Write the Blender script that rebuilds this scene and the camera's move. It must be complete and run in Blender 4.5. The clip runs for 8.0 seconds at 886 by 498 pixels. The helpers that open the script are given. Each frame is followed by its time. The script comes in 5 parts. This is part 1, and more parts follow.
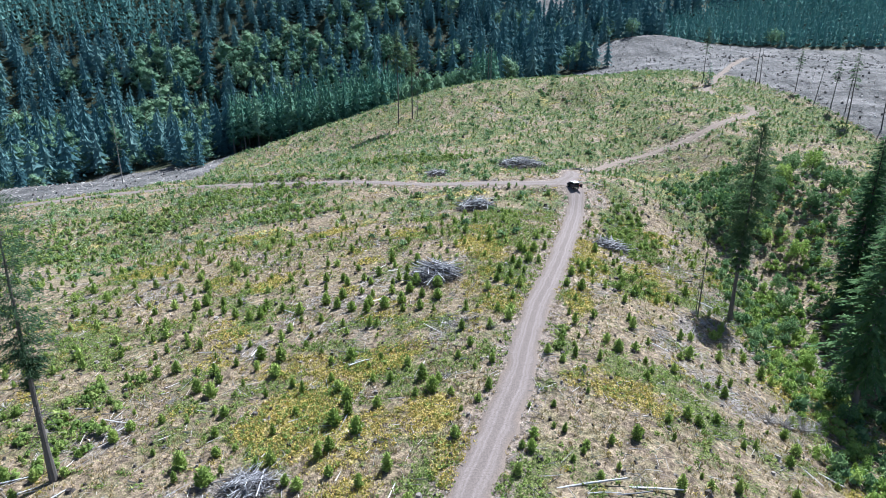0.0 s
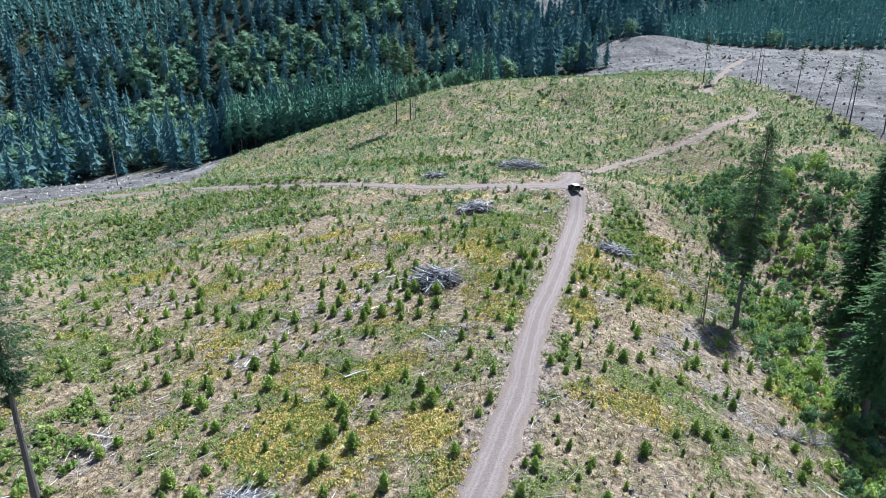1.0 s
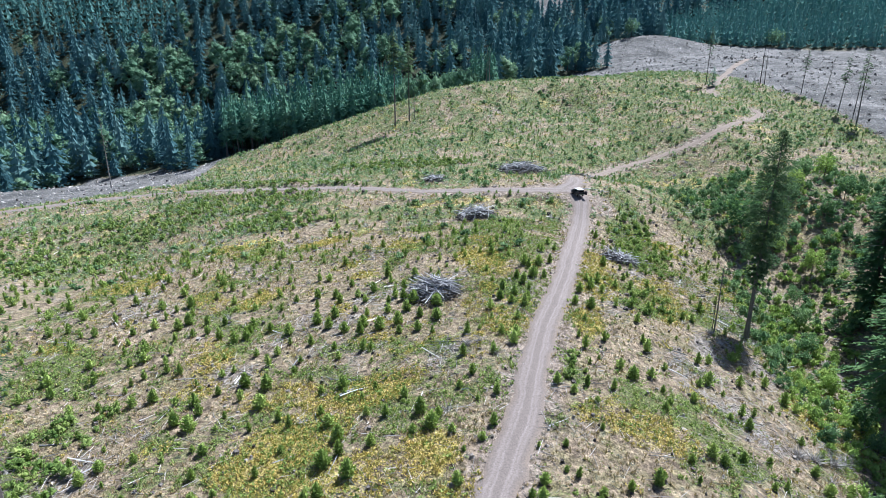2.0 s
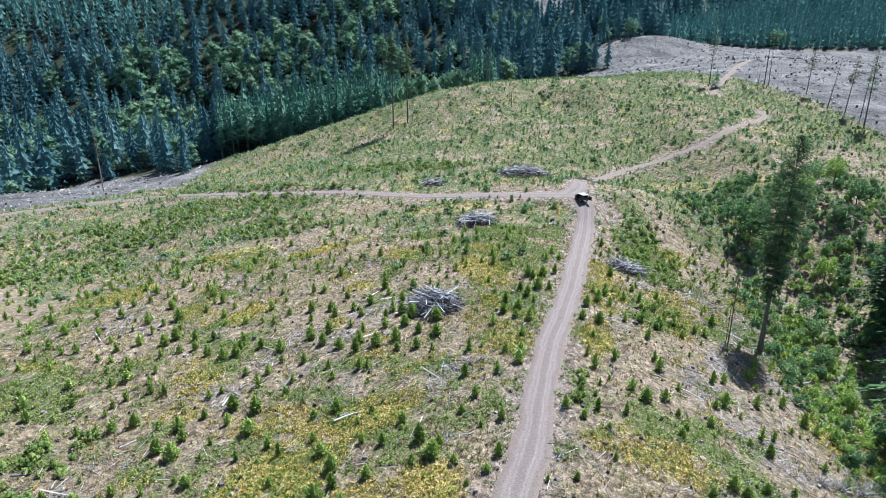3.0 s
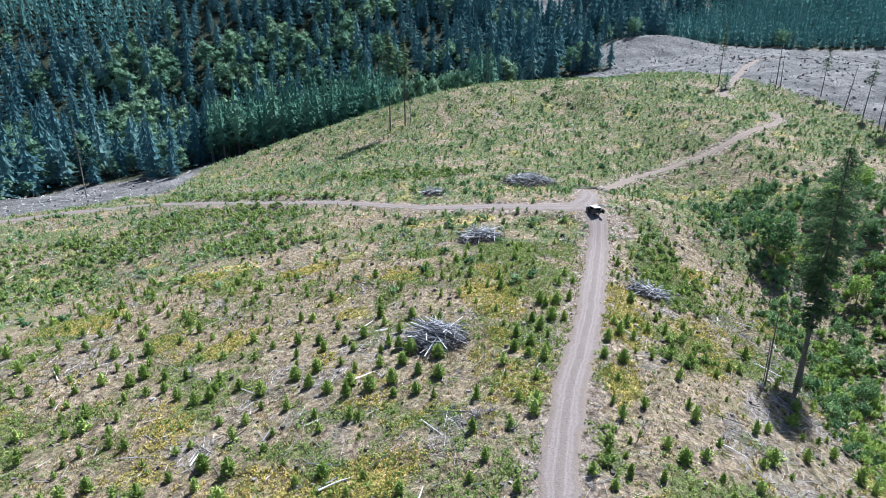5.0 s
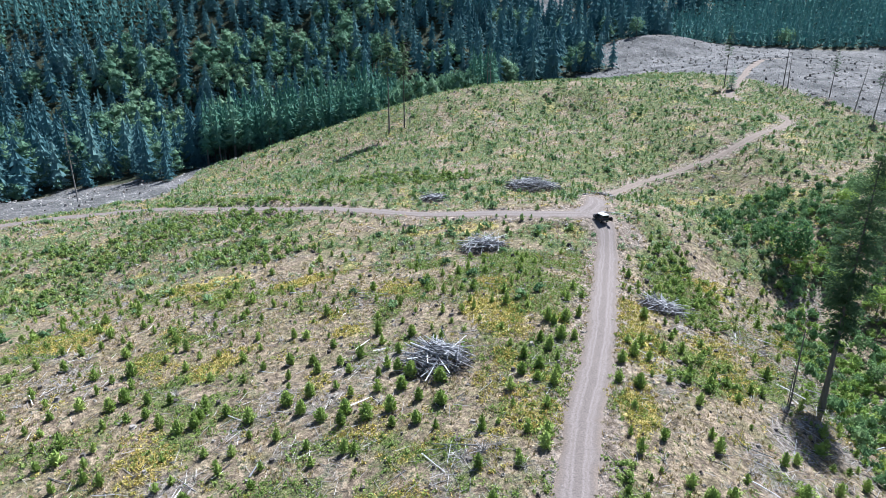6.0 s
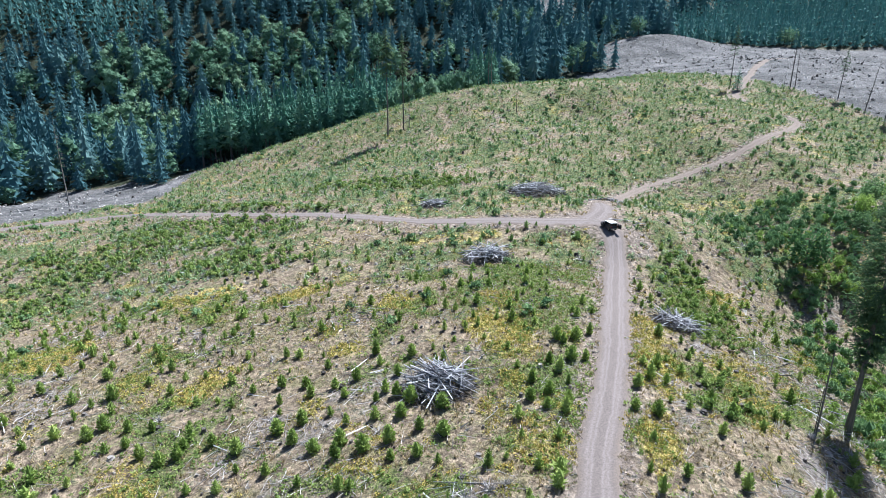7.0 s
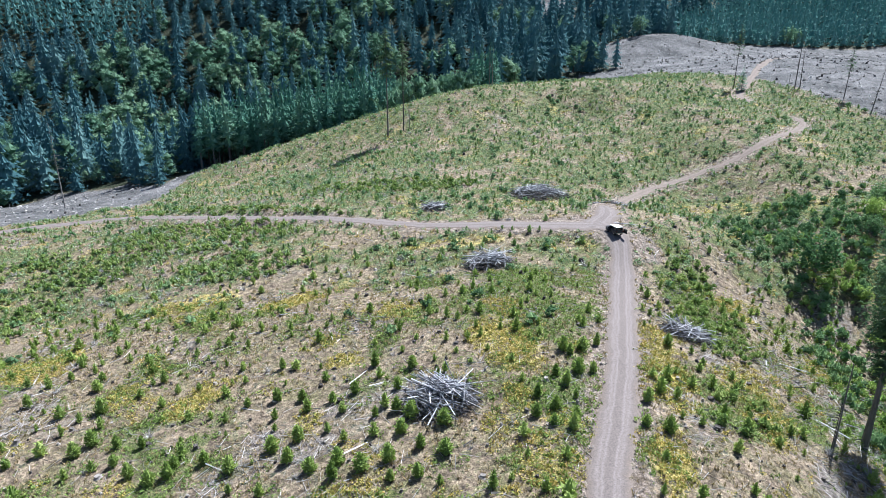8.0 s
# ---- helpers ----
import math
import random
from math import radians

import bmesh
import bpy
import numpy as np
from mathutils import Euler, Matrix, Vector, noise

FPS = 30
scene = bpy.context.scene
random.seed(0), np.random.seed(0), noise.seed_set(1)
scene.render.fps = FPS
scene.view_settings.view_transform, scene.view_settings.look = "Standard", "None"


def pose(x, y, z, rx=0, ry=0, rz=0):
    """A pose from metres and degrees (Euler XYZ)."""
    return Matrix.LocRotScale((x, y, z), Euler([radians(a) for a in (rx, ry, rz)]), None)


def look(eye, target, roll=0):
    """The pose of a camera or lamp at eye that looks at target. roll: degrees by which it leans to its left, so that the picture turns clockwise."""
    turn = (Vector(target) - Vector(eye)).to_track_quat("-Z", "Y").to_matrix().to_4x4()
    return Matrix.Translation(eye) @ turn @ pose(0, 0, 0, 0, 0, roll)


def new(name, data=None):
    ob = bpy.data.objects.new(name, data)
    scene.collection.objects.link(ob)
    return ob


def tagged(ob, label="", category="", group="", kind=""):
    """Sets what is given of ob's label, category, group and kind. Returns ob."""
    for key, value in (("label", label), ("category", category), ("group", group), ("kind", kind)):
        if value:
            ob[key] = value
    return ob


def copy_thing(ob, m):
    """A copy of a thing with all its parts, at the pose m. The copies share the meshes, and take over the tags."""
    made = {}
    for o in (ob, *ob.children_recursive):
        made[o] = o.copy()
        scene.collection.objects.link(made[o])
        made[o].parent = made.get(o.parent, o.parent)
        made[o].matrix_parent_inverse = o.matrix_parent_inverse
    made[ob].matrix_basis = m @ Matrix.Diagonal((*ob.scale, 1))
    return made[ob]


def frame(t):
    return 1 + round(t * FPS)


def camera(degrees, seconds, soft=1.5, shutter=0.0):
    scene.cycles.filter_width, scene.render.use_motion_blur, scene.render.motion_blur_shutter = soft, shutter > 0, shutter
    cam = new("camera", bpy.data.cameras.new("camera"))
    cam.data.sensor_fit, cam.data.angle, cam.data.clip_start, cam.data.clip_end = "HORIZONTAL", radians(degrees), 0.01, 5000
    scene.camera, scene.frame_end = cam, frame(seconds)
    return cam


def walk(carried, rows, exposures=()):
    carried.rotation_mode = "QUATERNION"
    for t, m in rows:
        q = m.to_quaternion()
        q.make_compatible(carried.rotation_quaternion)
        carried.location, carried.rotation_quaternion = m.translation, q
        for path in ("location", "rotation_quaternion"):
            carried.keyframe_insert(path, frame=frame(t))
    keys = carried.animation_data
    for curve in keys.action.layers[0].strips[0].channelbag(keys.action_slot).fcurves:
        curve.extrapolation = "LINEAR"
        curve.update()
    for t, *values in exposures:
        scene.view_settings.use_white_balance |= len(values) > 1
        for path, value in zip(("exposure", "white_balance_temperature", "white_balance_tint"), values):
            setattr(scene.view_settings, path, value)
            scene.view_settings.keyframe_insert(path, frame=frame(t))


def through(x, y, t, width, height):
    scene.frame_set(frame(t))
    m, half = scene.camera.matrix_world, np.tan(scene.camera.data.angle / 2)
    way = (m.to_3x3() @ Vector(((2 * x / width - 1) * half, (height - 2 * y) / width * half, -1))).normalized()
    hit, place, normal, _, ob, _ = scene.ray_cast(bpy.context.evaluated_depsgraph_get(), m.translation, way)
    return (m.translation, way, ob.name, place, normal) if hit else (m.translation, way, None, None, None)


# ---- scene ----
# ---------------------------------------------------------------- camera
cam = camera(71.0, 8.0, soft=0.7)
# seconds, x, y, z, yaw, pitch, roll
PATH = [
    (0.0, -0.000, 0.000, 40.000, 0.000, -19.072, 0.001),
    (0.5, -0.062, 1.342, 40.000, -0.101, -19.050, 0.007),
    (1.0, -0.142, 3.067, 40.000, -0.171, -19.047, -0.009),
    (1.5, -0.248, 5.358, 40.000, -0.218, -19.053, -0.024),
    (3.0, -0.623, 13.471, 40.000, -0.421, -19.054, -0.061),
    (3.5, -0.760, 16.455, 40.000, -0.479, -19.075, -0.068),
    (4.0, -0.904, 19.563, 40.000, -0.525, -19.078, -0.060),
    (4.5, -1.052, 22.764, 40.000, -0.587, -19.096, -0.073),
    (6.0, -1.496, 32.365, 40.000, -0.717, -19.121, -0.048),
    (6.5, -1.645, 35.592, 40.001, -0.743, -19.131, -0.047),
    (7.0, -1.782, 38.562, 40.001, -0.794, -19.145, -0.013),
    (7.5, -1.879, 40.663, 40.001, -0.790, -19.162, 0.006),
    (8.0, -1.939, 41.955, 40.001, -0.787, -19.181, 0.020),
]
walk(cam, [(t, pose(x, y, z, 90 + pitch, roll, yaw)) for t, x, y, z, yaw, pitch, roll in PATH], exposures=[(0.0, 1.13, 6020, 13)])

# ---------------------------------------------------------------- sun, sky, exposure
SUN_AZIMUTH, SUN_HEIGHT = 36.0, 54.0
world = bpy.data.worlds.new("sky")
scene.world = world
world.use_nodes = True
sky = world.node_tree.nodes.new("ShaderNodeTexSky")
sky.sky_type, sky.sun_disc = "NISHITA", False
sky.sun_elevation, sky.sun_rotation = radians(SUN_HEIGHT), radians(SUN_AZIMUTH)
sky.air_density, sky.dust_density, sky.ozone_density = 1.0, 0.6, 3.0
world.node_tree.nodes["Background"].inputs["Strength"].default_value = 0.05
world.node_tree.links.new(sky.outputs[0], world.node_tree.nodes["Background"].inputs["Color"])
to_sun = Vector((math.sin(radians(SUN_AZIMUTH)) * math.cos(radians(SUN_HEIGHT)), math.cos(radians(SUN_AZIMUTH)) * math.cos(radians(SUN_HEIGHT)), math.sin(radians(SUN_HEIGHT))))
sun = new("sun", bpy.data.lights.new("sun", "SUN"))
sun.data.energy, sun.data.angle, sun.data.color = 5.0, radians(0.53), (0.955, 0.97, 0.965)
sun.matrix_world = look(to_sun * 400, (0, 0, 0))


# ---------------------------------------------------------------- materials
def material(name, rough=0.85):
    m = bpy.data.materials.new(name)
    m.use_nodes = True
    tree = m.node_tree
    bsdf = tree.nodes["Principled BSDF"]
    bsdf.inputs["Roughness"].default_value = rough
    bsdf.inputs["Specular IOR Level"].default_value = 0.25
    return m, tree, bsdf


def node(tree, kind, **settings):
    n = tree.nodes.new(kind)
    for key, value in settings.items():
        if key in n.inputs:
            n.inputs[key].default_value = value
    return n


def noise_of(tree, size, detail=4.0, rough=0.6, vector=None):
    """A noise with lumps of about that many metres."""
    n = node(tree, "ShaderNodeTexNoise", Scale=1.0 / size, Detail=detail, Roughness=rough)
    if vector is None:
        vector = tree.nodes.new("ShaderNodeNewGeometry").outputs["Position"]
    tree.links.new(vector, n.inputs["Vector"])
    return n.outputs["Fac"]


def ramp(tree, fac, stops):
    r = tree.nodes.new("ShaderNodeValToRGB")
    while len(r.color_ramp.elements) < len(stops):
        r.color_ramp.elements.new(0.5)
    for e, (at, c) in zip(r.color_ramp.elements, stops):
        e.position, e.color = at, (*c, 1) if len(c) == 3 else c
    tree.links.new(fac, r.inputs["Fac"])
    return r.outputs["Color"]


def mix(tree, fac, a, b, blend="MIX"):
    m = tree.nodes.new("ShaderNodeMix")
    m.data_type, m.blend_type = "RGBA", blend
    for value, socket in ((fac, m.inputs[0]), (a, m.inputs[6]), (b, m.inputs[7])):
        if isinstance(value, (int, float)):
            socket.default_value = value
        elif isinstance(value, tuple):
            socket.default_value = (*value, 1)
        else:
            tree.links.new(value, socket)
    return m.outputs[2]


def maths(tree, op, a, b=0.0, c=0.0):
    m = tree.nodes.new("ShaderNodeMath")
    m.operation = op
    for value, socket in zip((a, b, c), m.inputs):
        if isinstance(value, (int, float)):
            socket.default_value = value
        else:
            tree.links.new(value, socket)
    return m.outputs[0]


def attribute(tree, name):
    a = tree.nodes.new("ShaderNodeAttribute")
    a.attribute_name = name
    return a.outputs["Fac"]


def bump(tree, bsdf, height, strength, distance):
    b = node(tree, "ShaderNodeBump", Strength=strength, Distance=distance)
    tree.links.new(height, b.inputs["Height"])
    tree.links.new(b.outputs[0], bsdf.inputs["Normal"])


def leaf_material(name, dark, middle, light, through=0.35, rough=0.8, shine=(0.22, 0.30, 0.03), speckle=0.45):
    """Leaves or needles: tone by plant, by leaf and by patch, and some light through them."""
    m, tree, bsdf = material(name, rough)
    bsdf.inputs["Specular IOR Level"].default_value = 0.06
    geo, info = tree.nodes.new("ShaderNodeNewGeometry"), tree.nodes.new("ShaderNodeObjectInfo")
    plant = maths(tree, "FRACT", maths(tree, "ADD", attribute(tree, "tone"), info.outputs["Random"]))
    fac = maths(tree, "ADD", maths(tree, "MULTIPLY", plant, 1.0 - speckle), maths(tree, "MULTIPLY", geo.outputs["Random Per Island"], speckle))
    colour = ramp(tree, fac, [(0.0, dark), (0.5, middle), (1.0, light)])
    tree.links.new(colour, bsdf.inputs["Base Color"])
    glow = tree.nodes.new("ShaderNodeBsdfTranslucent")
    tree.links.new(mix(tree, 0.4, colour, shine), glow.inputs["Color"])
    both = node(tree, "ShaderNodeMixShader", Fac=through)
    tree.links.new(bsdf.outputs[0], both.inputs[1])
    tree.links.new(glow.outputs[0], both.inputs[2])
    tree.links.new(both.outputs[0], tree.nodes["Material Output"].inputs["Surface"])
    return m


def wood_material(name, dark, middle, light, rough=0.8):
    m, tree, bsdf = material(name, rough)
    geo, info = tree.nodes.new("ShaderNodeNewGeometry"), tree.nodes.new("ShaderNodeObjectInfo")
    piece = maths(tree, "FRACT", maths(tree, "ADD", geo.outputs["Random Per Island"], info.outputs["Random"]))
    fac = maths(tree, "ADD", maths(tree, "MULTIPLY", piece, 0.7), maths(tree, "MULTIPLY", noise_of(tree, 0.5), 0.3))
    tree.links.new(ramp(tree, fac, [(0.1, dark), (0.5, middle), (0.9, light)]), bsdf.inputs["Base Color"])
    bump(tree, bsdf, noise_of(tree, 0.12), 0.5, 0.02)
    return m


needle_young = leaf_material("needles_young", (0.13, 0.21, 0.055), (0.29, 0.40, 0.115), (0.48, 0.57, 0.19), 0.32)
# far copies of the sapling and bramble greens, distance haze mixed into their tint
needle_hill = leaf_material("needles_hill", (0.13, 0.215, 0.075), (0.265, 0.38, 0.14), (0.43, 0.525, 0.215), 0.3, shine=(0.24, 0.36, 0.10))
hill_leaf_hazed = leaf_material("hill_leaves_hazed", (0.10, 0.175, 0.09), (0.24, 0.345, 0.185), (0.42, 0.50, 0.29), 0.3, shine=(0.27, 0.4, 0.18))
shrub_leaf = leaf_material("shrub_leaves", (0.06, 0.13, 0.065), (0.15, 0.26, 0.115), (0.29, 0.41, 0.19), 0.26, shine=(0.12, 0.26, 0.09))
# old firs on the mountainside: blue distance haze put into the needle colour
needle_old_hazed = leaf_material("needles_old_hazed", (0.035, 0.095, 0.115), (0.08, 0.185, 0.205), (0.17, 0.30, 0.29), 0.28, shine=(0.11, 0.29, 0.31), speckle=0.25)
needle_dark = leaf_material("needles_dark", (0.035, 0.075, 0.05), (0.07, 0.13, 0.078), (0.13, 0.20, 0.105), 0.4, shine=(0.13, 0.22, 0.07))
needle_gully = leaf_material("needles_gully", (0.04, 0.10, 0.05), (0.085, 0.18, 0.08), (0.16, 0.27, 0.11), 0.3, shine=(0.13, 0.26, 0.08))
# belt and far plantation: needles tinted blue-green to hold the air's haze
needle_plantation_hazed = leaf_material("needles_plantation_hazed", (0.05, 0.145, 0.12), (0.10, 0.235, 0.175), (0.19, 0.34, 0.235), 0.24, shine=(0.11, 0.28, 0.18), speckle=0.25)
needle_far_hazed = leaf_material("needles_far_hazed", (0.085, 0.215, 0.215), (0.13, 0.28, 0.265), (0.19, 0.35, 0.315), 0.3, shine=(0.13, 0.34, 0.31), speckle=0.2)
broadleaf = leaf_material("broad_leaves", (0.07, 0.155, 0.105), (0.135, 0.25, 0.16), (0.25, 0.37, 0.23), 0.28, shine=(0.15, 0.30, 0.16), speckle=0.35)
brush_leaf = leaf_material("brush_leaves", (0.11, 0.21, 0.055), (0.28, 0.41, 0.11), (0.45, 0.54, 0.17), 0.32, shine=(0.2, 0.33, 0.06))
bramble_leaf = leaf_material("bramble_leaves", (0.07, 0.14, 0.04), (0.19, 0.285, 0.08), (0.37, 0.43, 0.15), 0.32)
yellow_leaf = leaf_material("yellowing_fern", (0.14, 0.20, 0.05), (0.45, 0.39, 0.115), (0.70, 0.48, 0.18), 0.32, speckle=0.6)
dry_grass = leaf_material("dry_grass", (0.22, 0.16, 0.09), (0.35, 0.265, 0.15), (0.48, 0.38, 0.23), 0.25)
dead_twig = wood_material("dead_twigs", (0.17, 0.158, 0.15), (0.38, 0.365, 0.35), (0.68, 0.66, 0.64))
grey_log = wood_material("weathered_logs", (0.03, 0.032, 0.038), (0.27, 0.278, 0.30), (0.80, 0.81, 0.82))
# branches in heaps: darker than other dead twigs, shade of the gaps in the colour
shaded_twig = wood_material("shaded_branches", (0.04, 0.037, 0.036), (0.10, 0.095, 0.093), (0.24, 0.23, 0.225))
bark = wood_material("bark", (0.04, 0.037, 0.036), (0.085, 0.078, 0.075), (0.16, 0.15, 0.145))
pale_bark = wood_material("pale_bark", (0.12, 0.11, 0.10), (0.20, 0.185, 0.17), (0.30, 0.28, 0.26))
stump_wood = wood_material("old_stumps", (0.035, 0.03, 0.028), (0.12, 0.108, 0.10), (0.38, 0.35, 0.32))
bleached = wood_material("bleached_wood", (0.40, 0.38, 0.35), (0.58, 0.55, 0.51), (0.72, 0.70, 0.66))
stone = wood_material("stones", (0.16, 0.145, 0.135), (0.27, 0.25, 0.235), (0.40, 0.375, 0.35))

# ground: straw and litter, green carpet, yellow fern, grey slash, bare soil
earth, tree, bsdf = material("cleared_ground", 0.95)
mottle = noise_of(tree, 1.6, 6.0, 0.7)
fine = noise_of(tree, 0.22, 5.0, 0.75)
broad = noise_of(tree, 14.0, 4.0)
straw = ramp(tree, mottle, [(0.30, (0.05, 0.04, 0.028)), (0.42, (0.145, 0.112, 0.08)), (0.54, (0.285, 0.222, 0.153)), (0.68, (0.49, 0.39, 0.265))])
straw = mix(tree, maths(tree, "MULTIPLY", broad, 0.4), straw, (0.235, 0.183, 0.136))
weedy = ramp(tree, noise_of(tree, 3.4, 5.0, 0.75), [(0.48, (0.0, 0.0, 0.0)), (0.64, (0.65, 0.65, 0.65))])
straw = mix(tree, weedy, straw, ramp(tree, fine, [(0.3, (0.055, 0.06, 0.022)), (0.55, (0.15, 0.145, 0.06)), (0.75, (0.29, 0.25, 0.12))]))
green = ramp(tree, fine, [(0.3, (0.035, 0.055, 0.018)), (0.5, (0.095, 0.12, 0.04)), (0.7, (0.21, 0.215, 0.085))])
yellow = ramp(tree, fine, [(0.3, (0.20, 0.18, 0.06)), (0.55, (0.44, 0.36, 0.13)), (0.75, (0.58, 0.45, 0.18))])
grey = ramp(tree, noise_of(tree, 0.5, 6.0, 0.8), [(0.3, (0.10, 0.085, 0.075)), (0.5, (0.22, 0.19, 0.17)), (0.72, (0.42, 0.39, 0.36))])
ragged = maths(tree, "MULTIPLY", maths(tree, "SUBTRACT", maths(tree, "ADD", mottle, noise_of(tree, 0.7, 4.0, 0.7)), 1.0), 2.7)


def cover(name):
    return maths(tree, "SMOOTH_MIN", maths(tree, "MAXIMUM", maths(tree, "MULTIPLY", maths(tree, "SUBTRACT", maths(tree, "ADD", attribute(tree, name), ragged), 0.25), 2.0), 0.0), 1.0, 0.1)


colour = mix(tree, cover("slash"), straw, grey)
colour = mix(tree, cover("green"), colour, green)
colour = mix(tree, cover("yellow"), colour, yellow)
colour = mix(tree, cover("soil"), colour, ramp(tree, mottle, [(0.3, (0.12, 0.096, 0.078)), (0.5, (0.22, 0.178, 0.146)), (0.7, (0.36, 0.30, 0.245))]))
# logged ground: weathered grey soil and slash, cooled by haze put into the tint
cut_tone = maths(tree, "ADD", maths(tree, "MULTIPLY", noise_of(tree, 16.0, 6.0, 0.65), 0.55), maths(tree, "MULTIPLY", noise_of(tree, 2.4, 6.0, 0.8), 0.45))
colour = mix(tree, cover("cut"), colour, ramp(tree, cut_tone, [(0.36, (0.026, 0.03, 0.032)), (0.45, (0.075, 0.077, 0.078)), (0.54, (0.14, 0.138, 0.138)), (0.66, (0.27, 0.262, 0.26))]))
# wooded ground: near-black, the shade under the trees put into the colour
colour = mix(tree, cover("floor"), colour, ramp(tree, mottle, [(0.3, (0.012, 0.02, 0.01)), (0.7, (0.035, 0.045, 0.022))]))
colour = mix(tree, 0.6, colour, ramp(tree, fine, [(0.32, (0.08, 0.08, 0.08)), (0.5, (0.5, 0.5, 0.5)), (0.68, (0.9, 0.9, 0.9))]), "OVERLAY")
colour = mix(tree, 0.42, colour, ramp(tree, noise_of(tree, 0.8, 3.0, 0.6), [(0.36, (0.12, 0.12, 0.12)), (0.5, (0.52, 0.52, 0.52)), (0.64, (0.86, 0.86, 0.86))]), "OVERLAY")
tree.links.new(colour, bsdf.inputs["Base Color"])
bump(tree, bsdf, maths(tree, "ADD", fine, maths(tree, "MULTIPLY", mottle, 3.0)), 0.9, 0.25)

# gravel road: pale wheel tracks, stony middle and edges
gravel, tree, bsdf = material("gravel", 0.9)
across = maths(tree, "ABSOLUTE", maths(tree, "ADD", attribute(tree, "across"), maths(tree, "MULTIPLY", maths(tree, "SUBTRACT", noise_of(tree, 6.0, 3.0, 0.5), 0.5), 0.42)))
worn = ramp(tree, across, [(0.0, (0.155, 0.132, 0.122)), (0.16, (0.158, 0.135, 0.125)), (0.27, (0.235, 0.205, 0.193)), (0.36, (0.18, 0.155, 0.144)), (0.50, (0.215, 0.186, 0.174)), (0.64, (0.16, 0.136, 0.124)), (0.82, (0.168, 0.138, 0.118)), (1.0, (0.20, 0.16, 0.13))])
grit = noise_of(tree, 0.2, 6.0, 0.8)
worn = mix(tree, 0.75, worn, ramp(tree, grit, [(0.3, (0.12, 0.12, 0.12)), (0.5, (0.5, 0.5, 0.5)), (0.7, (0.88, 0.87, 0.86))]), "OVERLAY")
worn = mix(tree, maths(tree, "MULTIPLY", noise_of(tree, 3.0, 6.0, 0.7), 0.6), worn, (0.165, 0.138, 0.124))
tree.links.new(worn, bsdf.inputs["Base Color"])
bump(tree, bsdf, grit, 0.7, 0.06)

# dirt tracks: tan soil, patchy with straw and green
dirt, tree, bsdf = material("dirt_track", 0.95)
across = maths(tree, "ABSOLUTE", maths(tree, "ADD", attribute(tree, "across"), maths(tree, "MULTIPLY", maths(tree, "SUBTRACT", noise_of(tree, 4.0), 0.5), 1.0)))
worn = ramp(tree, across, [(0.0, (0.17, 0.142, 0.115)), (0.3, (0.22, 0.176, 0.148)), (0.6, (0.24, 0.192, 0.16)), (0.85, (0.16, 0.142, 0.098)), (1.0, (0.10, 0.112, 0.055))])
worn = mix(tree, maths(tree, "MULTIPLY", noise_of(tree, 2.2, 5.0), 0.8), worn, (0.17, 0.135, 0.115))
worn = mix(tree, 0.6, worn, ramp(tree, noise_of(tree, 0.3, 6.0, 0.8), [(0.3, (0.25, 0.25, 0.25)), (0.5, (0.5, 0.5, 0.5)), (0.7, (0.72, 0.72, 0.72))]), "OVERLAY")
tree.links.new(worn, bsdf.inputs["Base Color"])
bump(tree, bsdf, noise_of(tree, 0.3, 6.0), 0.7, 0.1)
# ---------------------------------------------------------------- lie of the land
# x, y, reach across, reach along, height
LANDFORMS = [
    (-259, 355, 100, 75, -21.0), (30, 346, 70, 58, 13.5), (78, 154, 15, 44, -9.7), (-88, 163, 18, 22, -8.1),
    (-17, 208, 60, 62, 10.8), (75, 174, 40, 16, 10.0), (180, 239, 100, 100, 24.0), (178, 556, 34, 20, 12.0),
    (-114, 75, 55, 73, 11.9), (16, 84, 27, 54, 10.3), (58, 314, 15, 18, -8.1), (104, 242, 17, 44, 6.0),
    (-97, 365, 70, 68, -23.8), (-1, -5, 86, 30, 14.4), (-110, 350, 93, 29, 21.2), (234, 393, 76, 86, 20.3),
    (-9, 26, 100, 100, 29.7), (43, 128, 32, 18, 3.4), (116, 560, 20, 28, -6.0), (62, 114, 9, 14, -2.4),
]


def lattice(i, j, seed):
    h = np.sin(i * 127.1 + j * 311.7 + seed * 74.7) * 43758.5453
    return h - np.floor(h)


def vnoise(x, y, size, seed=0):
    """Smooth value noise from 0 to 1, with lumps of about that size."""
    u, v = np.asarray(x, float) / size, np.asarray(y, float) / size
    i, j = np.floor(u), np.floor(v)
    a, b = u - i, v - j
    a, b = a * a * (3 - 2 * a), b * b * (3 - 2 * b)
    low = lattice(i, j, seed) * (1 - a) + lattice(i + 1, j, seed) * a
    high = lattice(i, j + 1, seed) * (1 - a) + lattice(i + 1, j + 1, seed) * a
    return low * (1 - b) + high * b


def fnoise(x, y, size, seed=0):
    return (vnoise(x, y, size, seed) + 0.5 * vnoise(x, y, size / 2.1, seed + 3) + 0.25 * vnoise(x, y, size / 4.3, seed + 7)) / 1.75


def step(v):
    return 1 / (1 + np.exp(-np.clip(v, -40, 40)))


